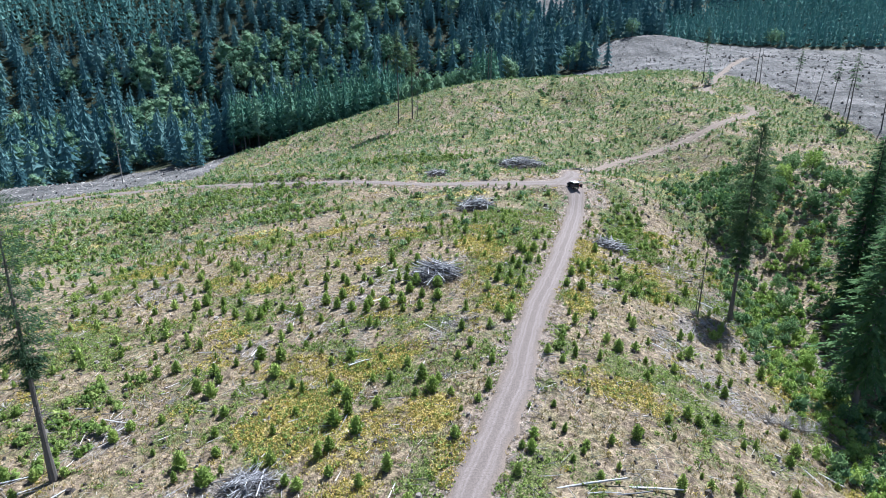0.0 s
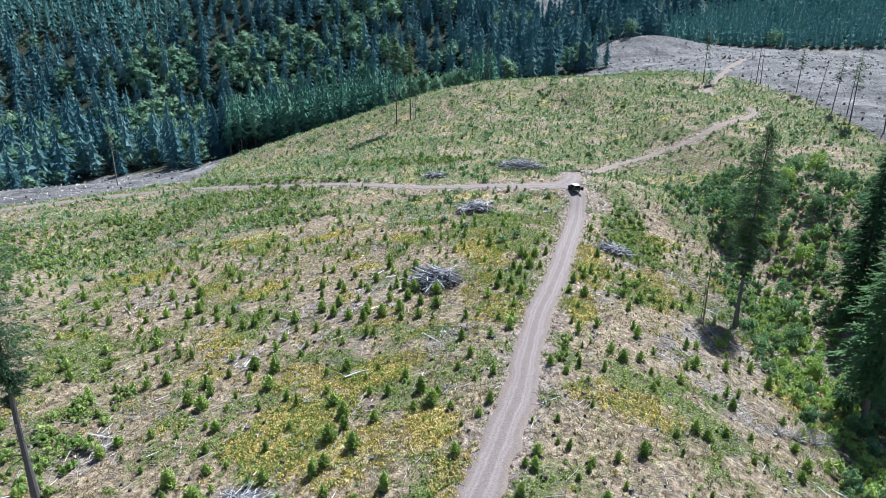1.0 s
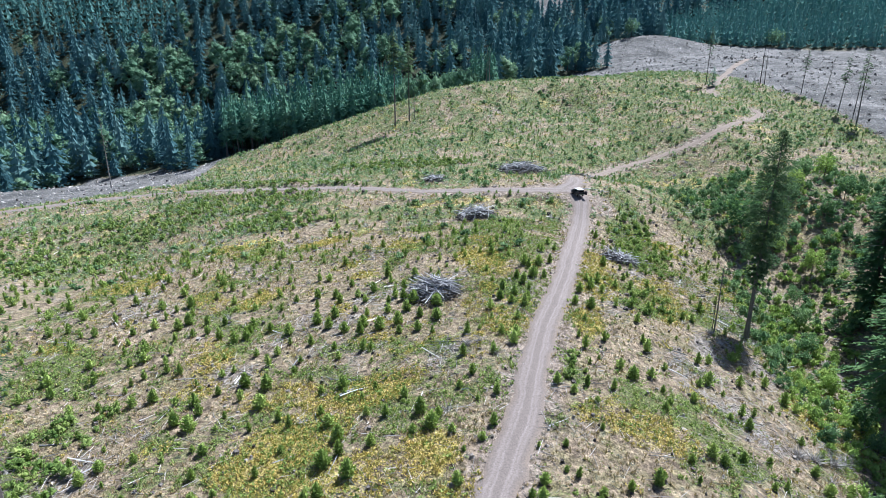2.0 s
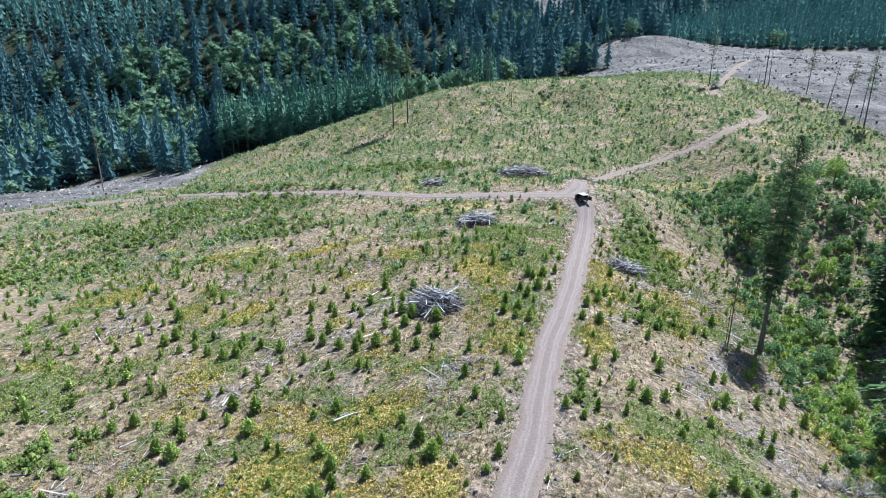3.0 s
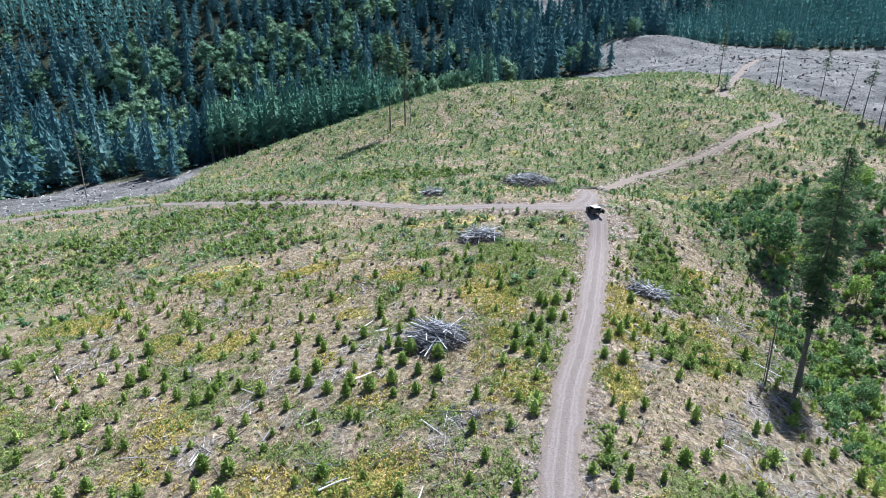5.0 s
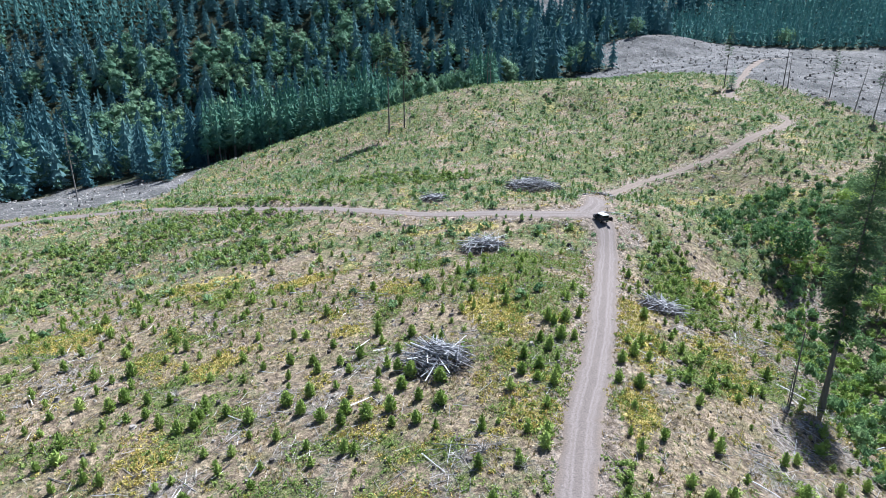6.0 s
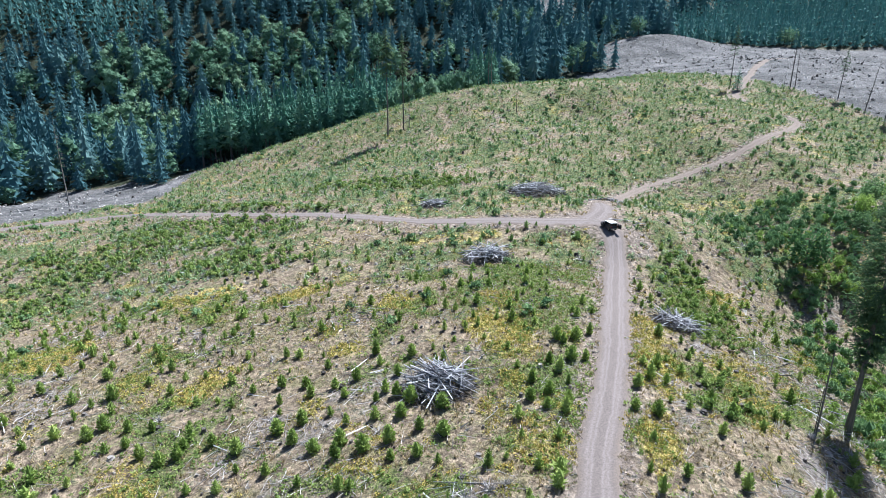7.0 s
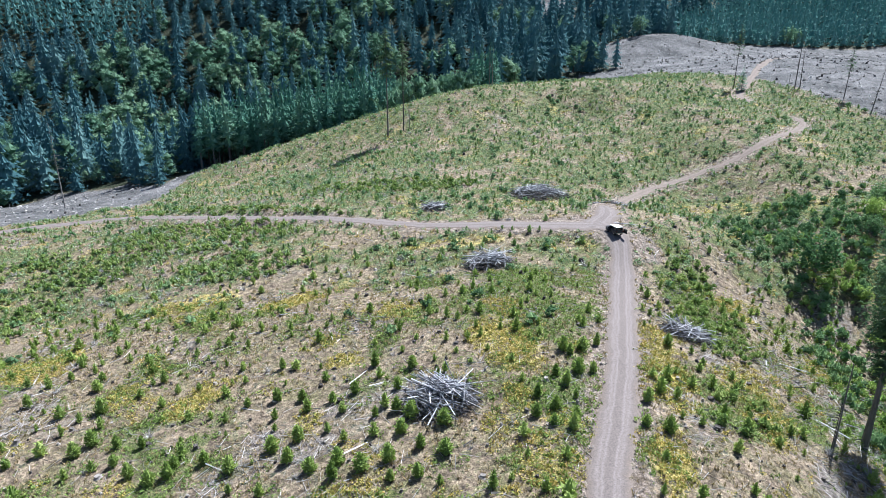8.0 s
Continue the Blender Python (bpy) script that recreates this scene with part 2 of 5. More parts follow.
def land(x, y):
    """Height of the land without roads."""
    x, y = np.asarray(x, float), np.asarray(y, float)
    edge = -(x + 110) * 0.387 + (y - 318) * 0.922
    z = -53.35 - 0.017 * x + 0.1414 * y
    z = z - 18.9 * step((edge - 14) / 11) * step((70 - x) / 22)
    z = z + 0.0191 * 25 * np.logaddexp(0, (y - 505 + np.minimum(x, 0) * 0.12) / 25)
    z = z + 0.22 * 30 * np.logaddexp(0, (y - 600) / 30)
    z = z + 0.42 * 18 * np.logaddexp(0, (y - 452) / 18) * step((48 - x) / 16) * step((960 - y) / 60)
    for cx, cy, sx, sy, h in LANDFORMS:
        z = z + h * np.exp(-((x - cx) / sx) ** 2 / 2 - ((y - cy) / sy) ** 2 / 2)
    z = z + 1.6 * (fnoise(x, y, 26, 1) - 0.5) + 0.5 * (fnoise(x, y, 5, 2) - 0.5)
    return z


# centre lines of the gravel roads: half width, points
ROADS = {
    "road": (2.12, [(-16, -20), (-6, 26), (2.6, 52), (5.2, 58.8), (8.8, 69.1), (12.6, 82.6), (15.2, 92.2), (19.6, 104.8), (23.6, 117.2), (28.2, 132.7), (31.6, 144.8), (34.8, 156.8), (35.2, 164), (34.2, 170), (33.6, 172)]),
    "side_road": (1.9, [(35, 168.5), (31.6, 169.6), (24, 170.6), (14.5, 174), (2, 177.3), (-11.2, 183), (-22.7, 189.2), (-41.9, 199), (-60.2, 209.3), (-81.2, 221.3), (-95, 229.6), (-107, 235), (-122.4, 233.5), (-137.6, 228.8), (-171.7, 212), (-210, 190), (-300, 140)]),
    "road_fork": (2.7, [(31, 167.5), (34.5, 172.5), (37.5, 178.5), (38.6, 185.5)]),
    "hill_road": (1.55, [(48, 203), (53.6, 211.2), (63.9, 221.8), (80.2, 229.7), (90.9, 231.6), (104.9, 239.5), (116.9, 248.6), (128.5, 262.5), (130, 274.6), (127.3, 289.2), (127.2, 308.7), (139.9, 331.2), (173.3, 387), (201.7, 427.9), (240, 470)]),
}


def curve_through(points, gap):
    """Points at about that gap on a smooth curve through the given ones."""
    p = np.array(points, float)
    p = np.vstack([2 * p[0] - p[1], p, 2 * p[-1] - p[-2]])
    out = []
    for a, b, c, d in zip(p, p[1:], p[2:], p[3:]):
        for s in np.arange(0, 1, gap / max(np.linalg.norm(c - b), gap)):
            out.append(0.5 * (2 * b + (c - a) * s + (2 * a - 5 * b + 4 * c - d) * s * s + (3 * b - a - 3 * c + d) * s ** 3))
    out = np.array(out + [p[-2]])
    way = np.concatenate([[0], np.cumsum(np.hypot(*np.diff(out, axis=0).T))])
    even = np.linspace(0, way[-1], max(int(way[-1] / gap), 2))
    return np.stack([np.interp(even, way, out[:, 0]), np.interp(even, way, out[:, 1])], 1)


def smooth(v, n):
    v = np.concatenate([np.full(n, v[0]), v, np.full(n, v[-1])])
    return np.convolve(v, np.ones(2 * n + 1) / (2 * n + 1), "valid")


ROAD_LINES = {}
for road_name, (half, points) in ROADS.items():
    line = curve_through(points, 1.0)
    level = smooth(land(line[:, 0], line[:, 1]), 7)
    if road_name == "side_road":  # banked up where it crosses the slope
        level = level + 0.45 * step((-5 - line[:, 0]) / 6)
    fork = np.exp(-(np.hypot(line[:, 0] - 35, line[:, 1] - 169) / 9.0) ** 2)
    ROAD_LINES[road_name] = (half, line, level * (1 - fork) + float(land(35, 169)) * fork)
ROAD_XY = np.vstack([v[1] for v in ROAD_LINES.values()])
ROAD_Z = np.concatenate([v[2] for v in ROAD_LINES.values()])
SIDE_WIDE = lambda x: np.interp(x, [-5, 14, 30], [1, 1.25, 1.7])
ROAD_HALF = np.concatenate([v[0] * SIDE_WIDE(v[1][:, 0]) if k == "side_road" else np.where((k == "hill_road") & (v[1][:, 1] > 273) & (v[1][:, 1] < 296), -6.0, v[0]) for k, v in ROAD_LINES.items()])


SIDE_X, SIDE_Y = ROAD_LINES["side_road"][1][10:130][::-1].T


def road_near(x, y):
    """Distance from the nearest road's edge (negative on it), and that road's height."""
    x, y = np.asarray(x, float).ravel(), np.asarray(y, float).ravel()
    dist, height = np.full(len(x), 99.0), np.zeros(len(x))
    near = np.nonzero((y < 480) & (y > -30) & (x > -310) & (x < 260))[0]
    for part_of in np.array_split(near, max(1, len(near) // 4000)):
        d = np.hypot(x[part_of, None] - ROAD_XY[:, 0], y[part_of, None] - ROAD_XY[:, 1])
        k = d.argmin(1)
        dist[part_of], height[part_of] = d[np.arange(len(k)), k] - ROAD_HALF[k], ROAD_Z[k]
    return dist, height


def ground(x, y):
    """Height of the ground, levelled along the roads."""
    shape = np.shape(x)
    x, y = np.asarray(x, float).ravel(), np.asarray(y, float).ravel()
    dist, height = road_near(x, y)
    w = np.clip(1 - (dist - 0.9) / 2.6, 0, 1)
    w = w * w * (3 - 2 * w)
    z = land(x, y) * (1 - w) + (height - 0.10) * w
    above = (y - np.interp(x, SIDE_X, SIDE_Y)) * 0.87
    along = step((x + 105) / 5) * step((-22 - x) / 5)
    z = z + 1.2 * along * (1 - w) * np.exp(-((above - 4.2) / 2.4) ** 2)
    return z.reshape(shape) if shape else float(z[0])

# ---------------------------------------------------------------- mesh helpers
def mesh_of(name, verts, tris, mats, which=None, floats=None, shade=False):
    """A triangle mesh from arrays; which: material slot by triangle; floats: named values by vertex."""
    verts, tris = np.asarray(verts, np.float32), np.asarray(tris, np.int32)
    me = bpy.data.meshes.new(name)
    me.vertices.add(len(verts))
    me.vertices.foreach_set("co", verts.ravel())
    me.loops.add(tris.size)
    me.loops.foreach_set("vertex_index", tris.ravel())
    me.polygons.add(len(tris))
    me.polygons.foreach_set("loop_start", np.arange(0, tris.size, 3, dtype=np.int32))
    for m in mats:
        me.materials.append(m)
    if which is not None:
        me.polygons.foreach_set("material_index", np.asarray(which, np.int32))
    for key, values in (floats or {}).items():
        a = me.attributes.new(key, "FLOAT", "POINT")
        a.data.foreach_set("value", np.asarray(values, np.float32))
    me.update(calc_edges=True)
    me.polygons.foreach_set("use_smooth", np.full(len(tris), shade))
    return me


def grid_tris(rows, cols):
    k = (np.arange(rows - 1)[:, None] * cols + np.arange(cols - 1)).ravel()
    return np.concatenate([np.stack([k, k + 1, k + cols + 1], 1), np.stack([k, k + cols + 1, k + cols], 1)])


def spread(near, far, gap, growth, limit):
    """Positions from near to far at that gap, growing beyond both ends up to the limit."""
    out = list(np.arange(near, far, gap))
    g = gap
    while out[-1] < limit[1]:
        g *= growth
        out.append(out[-1] + g)
    g = gap
    while out[0] > limit[0]:
        g *= growth
        out.insert(0, out[0] - g)
    return np.array(out)


# ---------------------------------------------------------------- what grows where
def patches(x, y, rows):
    """1 in the middle of any of the patches (x, y, half length, half width, turn), 0 outside."""
    best = np.zeros(np.shape(x))
    for cx, cy, a, b, turn in rows:
        c, s = math.cos(radians(turn)), math.sin(radians(turn))
        u, v = ((x - cx) * c + (y - cy) * s) / a, (-(x - cx) * s + (y - cy) * c) / b
        best = np.maximum(best, 1 - (u * u + v * v))
    return np.clip(best * 1.6, 0, 1)


def crest(x, y):
    """Metres beyond the rim over the valley."""
    return -(x + 110) * 0.387 + (y - 318) * 0.922


# gravel and trodden soil round the fork
APRON = [(34, 172, 8, 6, 20), (39.5, 162, 4.5, 9, 20), (38, 181, 4, 7, -20), (28, 173, 8, 3.5, 5)]
# yellowing fern, green carpet, grey slash, bare soil: x, y, half length, half width, turn
FERN = [(-19, 71, 10, 6, 35), (-11, 63, 8, 5, 30), (-10, 80, 9, 4, 25), (-2, 66, 5, 4, 60), (2, 57, 4, 5, 0), (8, 120, 5, 9, 20), (-34, 116, 6, 3, 60),
        (-15, 121, 3, 2.5, 0), (28, 111, 4, 8, -15), (23, 96, 2.5, 7, -20), (-66, 130, 9, 4, 20), (-27, 146, 9, 3, 20), (2, 166, 12, 3, 0), (-47, 150, 10, 4, 20)]
CARPET = [(-63, 194, 30, 10, -25), (-90, 184, 26, 12, 10), (-45, 166, 18, 10, -20), (-17, 222, 30, 16, -10), (-40, 262, 40, 24, 10), (36, 108, 6, 8, -40),
          (67, 171, 22, 14, 20), (17, 83, 2.5, 5, 20), (8, 106, 6, 8, 10), (-56, 94, 12, 6, 25), (-47, 77, 8, 5, 20), (-56, 70, 10, 8, 0), (5, 55, 4, 6, 0),
          (72, 130, 10, 14, -10), (66, 92, 8, 16, -10), (104, 186, 20, 14, 0), (86, 204, 26, 10, 20), (49, 232, 26, 14, 0), (-109, 166, 30, 22, 0),
          (8, 268, 34, 18, 20), (70, 262, 26, 14, -15), (104, 296, 24, 26, 0), (60, 318, 30, 10, 0), (128, 262, 8, 10, 0), (140, 290, 14, 20, 0), (44, 134, 5, 12, -20), (150, 240, 14, 40, 0), (-62, 214, 44, 3.5, -29),
          (18, 142, 12, 26, -12), (6, 132, 12, 9, 10), (-6, 152, 16, 9, 5), (44, 146, 7, 26, -12), (2, 113, 8, 6, 0), (24, 158, 10, 10, 0), (-8, 166, 22, 6, 5)]
SLASH = [(48, 120, 6, 12, -20), (38, 86, 7, 10, 0), (51, 79, 9, 5, -30), (-46, 67, 7, 5, 10), (-15, 93, 10, 5, 20), (3, 88, 6, 3, 10), (-27, 201, 16, 4, -25),
         (-120, 198, 22, 6, 0), (-3, 212, 10, 3, 0), (18, 301, 20, 6, 0), (44, 282, 16, 7, 10), (-34, 288, 18, 8, 25), (80, 300, 14, 7, 0), (14, 242, 12, 5, 0), (96, 268, 10, 6, 30), (-70, 262, 16, 6, 25), (60, 240, 12, 4, 20), (-11, 73, 4, 3, 0), (-33, 89, 6, 5, 0), (-22, 57, 7, 5, 0), (-18, 104, 12, 6, 25),
         (-140, 285, 40, 16, 30), (40, 66, 7, 6, 0), (73, 112, 8, 12, 0), (53, 101, 8, 8, 0), (46, 93, 8, 9, 0), (44, 78, 8, 7, 0), (60, 96, 5, 9, 0), (82, 150, 9, 12, 10), (64, 132, 7, 10, 0), (96, 166, 8, 8, 0), (58, 116, 8, 10, 0), (42, 122, 6, 10, -30)]


def far_cut(x, y):
    """The freshly logged hill, beyond the older clearing."""
    return (x > 163 - 0.2 * np.maximum(0, y - 280) - np.where(y > 430, 30, 0)) & (y > 205) & (y < 577 + 0.12 * np.maximum(x - 300, 0)) & (x > 84) & ~((y > 573) & (x < 199))


def valley_cut(x, y):
    """The logged strip between the side road and the wood."""
    return (((crest(x, y) > 6) & (x < -95)) | ((x < -112) & (y > 258 - 0.9 * (x + 112) * (x > -126) - (x < -126) * (4 - 0.7 * (x + 126)))) | ((x < -147) & (y > 253 + 0.25 * np.maximum(-165 - x, 0)))) & ~old_wood(x, y)


def old_wood(x, y):
    left = (x < -121) & (y > np.where(x > -149, 337 - (x + 149), np.minimum(331 + (x + 187) * 0.16, 331 + (x + 187) * 2.6)))
    left &= (x > -215) | (y > 262)
    behind = (crest(x, y) > 103) & (x < 40)
    middle = (x >= 15) & (crest(x, y) > 62) & (x < np.where(y > 574, 198 + 1.8 * np.maximum(y - 630, 0), 113 + 0.02 * y)) & (y > 395)
    return left | behind | middle


def plantation(x, y):
    near = (crest(x, y) > 24) & (crest(x, y) <= 106) & (x > np.where(crest(x, y) < 62, -126, -140)) & (x < 35) & ~old_wood(x, y)
    far = (x > 198 + 1.8 * np.maximum(y - 630, 0)) & (y > 576 + 0.12 * np.maximum(x - 300, 0))
    return near, far


def far_gap(x, y):
    """A small logged patch high in the far wood."""
    return patches(x, y, [(117, 706, 19, 60, 0), (121, 735, 24, 30, 0)])


def gully_wood(x, y):
    """The old trees that stand in the gully."""
    return (x > 74 + 0.25 * np.abs(y - 118)) & (y > 66) & (y < 168)


def clearing(x, y):
    near, far = plantation(x, y)
    return ~(far_cut(x, y) | old_wood(x, y) | near | far | valley_cut(x, y)) & (crest(x, y) < 24)


def covers(x, y):
    """How far green carpet, yellow fern and grey slash cover the ground, 0 to 1."""
    n1, n2, n3 = fnoise(x, y, 11, 21), fnoise(x, y, 9, 22), fnoise(x, y, 7, 23)
    small = fnoise(x, y, 3.2, 24)
    open_land, cut = clearing(x, y), far_cut(x, y) | valley_cut(x, y)
    hill = np.clip((y - 140) / 130, 0, 0.8)
    g = np.clip(patches(x, y, CARPET) * 1.2 * n1 * np.clip(3.0 * small - 0.6, 0.15, 1.6) + np.clip((n1 - 0.38) * 3.0 + hill, 0, 1) * np.clip(3.2 * small - 0.95, 0, 1.5), 0, 1)
    w = np.clip(patches(x, y, FERN) * (0.45 + 0.7 * n2) * np.clip(3.4 * small - 0.6, 0.2, 2.2) + np.clip((n2 - 0.62) * 3, 0, 0.6) * (y < 330) * (0.4 + small), 0, 1)
    bare = 1 - np.clip(1.5 * patches(x, y, APRON), 0, 1)
    g, w = g * bare, w * bare
    k = np.clip(patches(x, y, SLASH) * (0.15 + 0.85 * n3) * np.clip(3 * small - 0.7, 0.2, 1.2) + np.clip((n3 - 0.58) * 2.5, 0, 0.7), 0, 1)
    return np.where(open_land, g, 0), np.where(open_land, w, 0), np.where(cut, 0.55 + 0.6 * n3, np.where(open_land, k, 0))


# ---------------------------------------------------------------- ground, one sheet to the horizon
gx = spread(-60, 70, 0.95, 1.045, (-3200, 3200))
gy = spread(46, 178, 0.95, 1.03, (-900, 4200))
GX, GY = np.meshgrid(gx, gy)
gz = ground(GX, GY)
gz = gz + np.where(np.hypot(GX, GY - 300) > 900, 60 * (fnoise(GX, GY, 420, 9) - 0.5), 0) * np.clip((np.hypot(GX, GY - 300) - 900) / 900, 0, 1)
edge_of_road = road_near(GX, GY)[0].reshape(GX.shape)
plant_near, plant_far = plantation(GX, GY)
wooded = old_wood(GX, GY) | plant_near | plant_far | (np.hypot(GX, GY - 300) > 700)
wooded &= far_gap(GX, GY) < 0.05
cover_green, cover_yellow, cover_slash = covers(GX, GY)
cover_soil = np.maximum(np.clip(1.25 - edge_of_road / 2.8, 0, 1) * np.clip(0.35 + 1.1 * fnoise(GX, GY, 6, 15), 0, 1), patches(GX, GY, APRON))
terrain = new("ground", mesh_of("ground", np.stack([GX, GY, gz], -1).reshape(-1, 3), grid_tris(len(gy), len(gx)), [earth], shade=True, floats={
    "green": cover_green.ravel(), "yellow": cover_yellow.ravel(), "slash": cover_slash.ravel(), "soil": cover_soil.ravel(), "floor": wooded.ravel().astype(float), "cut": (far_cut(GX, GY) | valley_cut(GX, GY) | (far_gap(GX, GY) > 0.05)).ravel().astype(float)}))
tagged(terrain, "dry cleared hillside with straw, bramble and logging litter", "ground", kind="structure")


def lay_road(name, half, line, heights, label, surface, ragged=0.22):
    """A gravel ribbon with two wheel tracks and ragged edges."""
    way = np.gradient(line, axis=0)
    way /= np.linalg.norm(way, axis=1)[:, None]
    side = np.stack([way[:, 1], -way[:, 0]], 1)
    k = np.linspace(-1, 1, 17)
    profile = np.interp(np.abs(k), [0, 0.25, 0.45, 0.65, 0.85, 1], [0.07, 0.05, 0.0, 0.015, 0.0, -0.16])
    rim = half * (1 + ragged * (fnoise(line[:, 0], line[:, 1], 4, 31) + 0.6 * vnoise(line[:, 0], line[:, 1], 1.1, 35) - 0.8) * 2)
    rim2 = half * (1 + ragged * (fnoise(line[:, 0], line[:, 1], 4, 33) + 0.6 * vnoise(line[:, 0], line[:, 1], 1.1, 36) - 0.8) * 2)
    if name == "hill_road":  # overgrown behind the bend
        grown = np.interp(line[:, 1], [268, 274, 295, 300], [1, 0.02, 0.02, 1.2])
        rim, rim2 = rim * grown, rim2 * grown
    if name == "side_road":  # wide where it meets the road
        grown = SIDE_WIDE(line[:, 0])
        rim, rim2 = rim * grown, rim2 * grown
    if name == "road_fork":
        grown = np.interp(line[:, 1], [167, 178, 183, 185.5], [1.2, 1, 0.8, 0.35])
        rim, rim2 = rim * grown, rim2 * grown
    reach = np.where(k[None, :] < 0, rim2[:, None], rim[:, None]) * k[None, :] * 1.12
    xy = line[:, None, :] + side[:, None, :] * reach[..., None]
    z = heights[:, None] + profile[None, :] + 0.03 * (vnoise(xy[..., 0], xy[..., 1], 0.7, 5) - 0.5)
    verts = np.concatenate([xy, z[..., None]], -1).reshape(-1, 3)
    ob = new(name, mesh_of(name, verts, grid_tris(len(line), len(k)), [surface], shade=True, floats={"across": np.tile(k, len(line))}))
    return tagged(ob, label, "road", kind="structure")


ROAD_LABELS = {"hill_road": "faint dirt track climbing over the cleared hill", "road_fork": "grey gravel turning place at the fork", "side_road": "narrow gravel track along the slope", "road": "pale gravel forest road with two wheel tracks"}
for lift, (road_name, label) in enumerate(ROAD_LABELS.items()):
    half, line, heights = ROAD_LINES[road_name]
    lay_road(road_name, half, line, heights + 0.012 * lift, label, dirt if road_name == "hill_road" else gravel, {"road": 0.26, "hill_road": 0.6}.get(road_name, 0.4))

# ---------------------------------------------------------------- plant shapes
class Shape:
    """Triangles with material slots, gathered piece by piece."""

    def __init__(self):
        self.v, self.f, self.m, self.n = [], [], [], 0

    def add(self, verts, tris, slot=0):
        verts = np.asarray(verts, float)
        self.v.append(verts)
        self.f.append(np.asarray(tris, int) + self.n)
        self.m.append(np.full(len(tris), slot))
        self.n += len(verts)

    def tube(self, path, radii, sides=6, slot=0):
        """A tapered tube along a path, closed at its end."""
        path = np.asarray(path, float)
        way = np.gradient(path, axis=0)
        rings = []
        for p, w, r in zip(path, way, radii):
            w = w / (np.linalg.norm(w) + 1e-9)
            a = np.cross(w, (0.3, 0.9, 0.1) if abs(w[2]) > 0.7 else (0, 0, 1))
            a = a / np.linalg.norm(a)
            b = np.cross(w, a)
            t = np.arange(sides) * 2 * math.pi / sides
            rings.append(p + r * (np.cos(t)[:, None] * a + np.sin(t)[:, None] * b))
        tris = []
        for i in range(len(path) - 1):
            for j in range(sides):
                p, q = i * sides + j, i * sides + (j + 1) % sides
                tris += [(p, q, q + sides), (p, q + sides, p + sides)]
        top = (len(path) - 1) * sides
        tris += [(top, top + j, top + j + 1) for j in range(1, sides - 1)] + [(0, j + 1, j) for j in range(1, sides - 1)]
        self.add(np.vstack(rings), tris, slot)

    def arrays(self):
        return np.vstack(self.v), np.vstack(self.f), np.concatenate(self.m)


def conifer(seed, h, r, layers, per, bare=0.05, droop=0.3, sprays=2, shape=1.0, trunk=0.02, lean=0.0, gaps=0.0, sides=5, rise=0.15, rings=6, full=1.0):
    """Trunk (slot 1) and whorls of drooping boughs (slot 0) of feathered sprays."""
    rng = np.random.default_rng(seed)
    s = Shape()
    bend = lambda z: np.array([lean * h * (z / h) ** 2, 0.4 * lean * h * (z / h) ** 2, z])
    hs = np.linspace(0, 0.985 * h, rings)
    s.tube([bend(z) for z in hs], [trunk * h * (1 - 0.93 * z / h) + (0.35 * trunk * h if z == 0 else 0) for z in hs], sides, 1)
    for k in range(layers):
        t = bare + (1 - bare) * ((k + 0.5) / layers) ** 0.92
        reach = r * (max(1 - (t - bare) / (1 - bare), 0) ** shape) * min(1, 0.55 + 3.2 * (t - bare)) + 0.035 * r
        turn = rng.uniform(0, 6.28)
        for j in range(per):
            if rng.random() < gaps:
                continue
            az = turn + 6.283 * j / per + rng.uniform(-0.35, 0.35)
            L = reach * rng.uniform(0.72, 1.18)
            z = t * h + rng.uniform(-0.5, 0.5) * h / layers
            out, side = np.array([math.cos(az), math.sin(az), 0]), np.array([-math.sin(az), math.cos(az), 0])
            base = bend(z)
            drop = droop * rng.uniform(0.6, 1.4)
            at = lambda u: base + out * L * u + np.array([0, 0, L * (rise * u - drop * u * u)])
            w = L * rng.uniform(0.26, 0.40) * full
            if sprays <= 2:
                low = np.array([0, 0, -0.13 * L])
                s.add([at(0.02), at(0.5) + side * w + low, at(1), at(0.5) - side * w + low], [(0, 1, 2), (0, 2, 3)])
            else:
                for q in range(sprays):
                    u, du = 0.1 + 0.88 * q / sprays, 0.85 / sprays
                    side_way = 1 if q % 2 else -1
                    wide = w * 1.6 * (1 - 0.65 * u) + 0.08 * L
                    a, b = at(max(u - du, 0)), at(min(u + du, 1))
                    tip = at(min(u + 0.28, 1.05)) + side * side_way * wide * rng.uniform(0.7, 1.2) + np.array([0, 0, -0.12 * L * rng.uniform(0.3, 1.5)])
                    s.add([a, b, tip], [(0, 1, 2)])
                s.add([at(0.8), at(1) + side * 0.05 * L, at(1.15), at(1) - side * 0.05 * L], [(0, 1, 2), (0, 2, 3)])
    tip = bend(0.985 * h)
    s.add([tip + (-0.02 * r, 0, -0.05 * h), tip + (0.03 * r, 0.01, -0.05 * h), tip + (0, 0, 0.03 * h)], [(0, 1, 2)])
    return s.arrays()


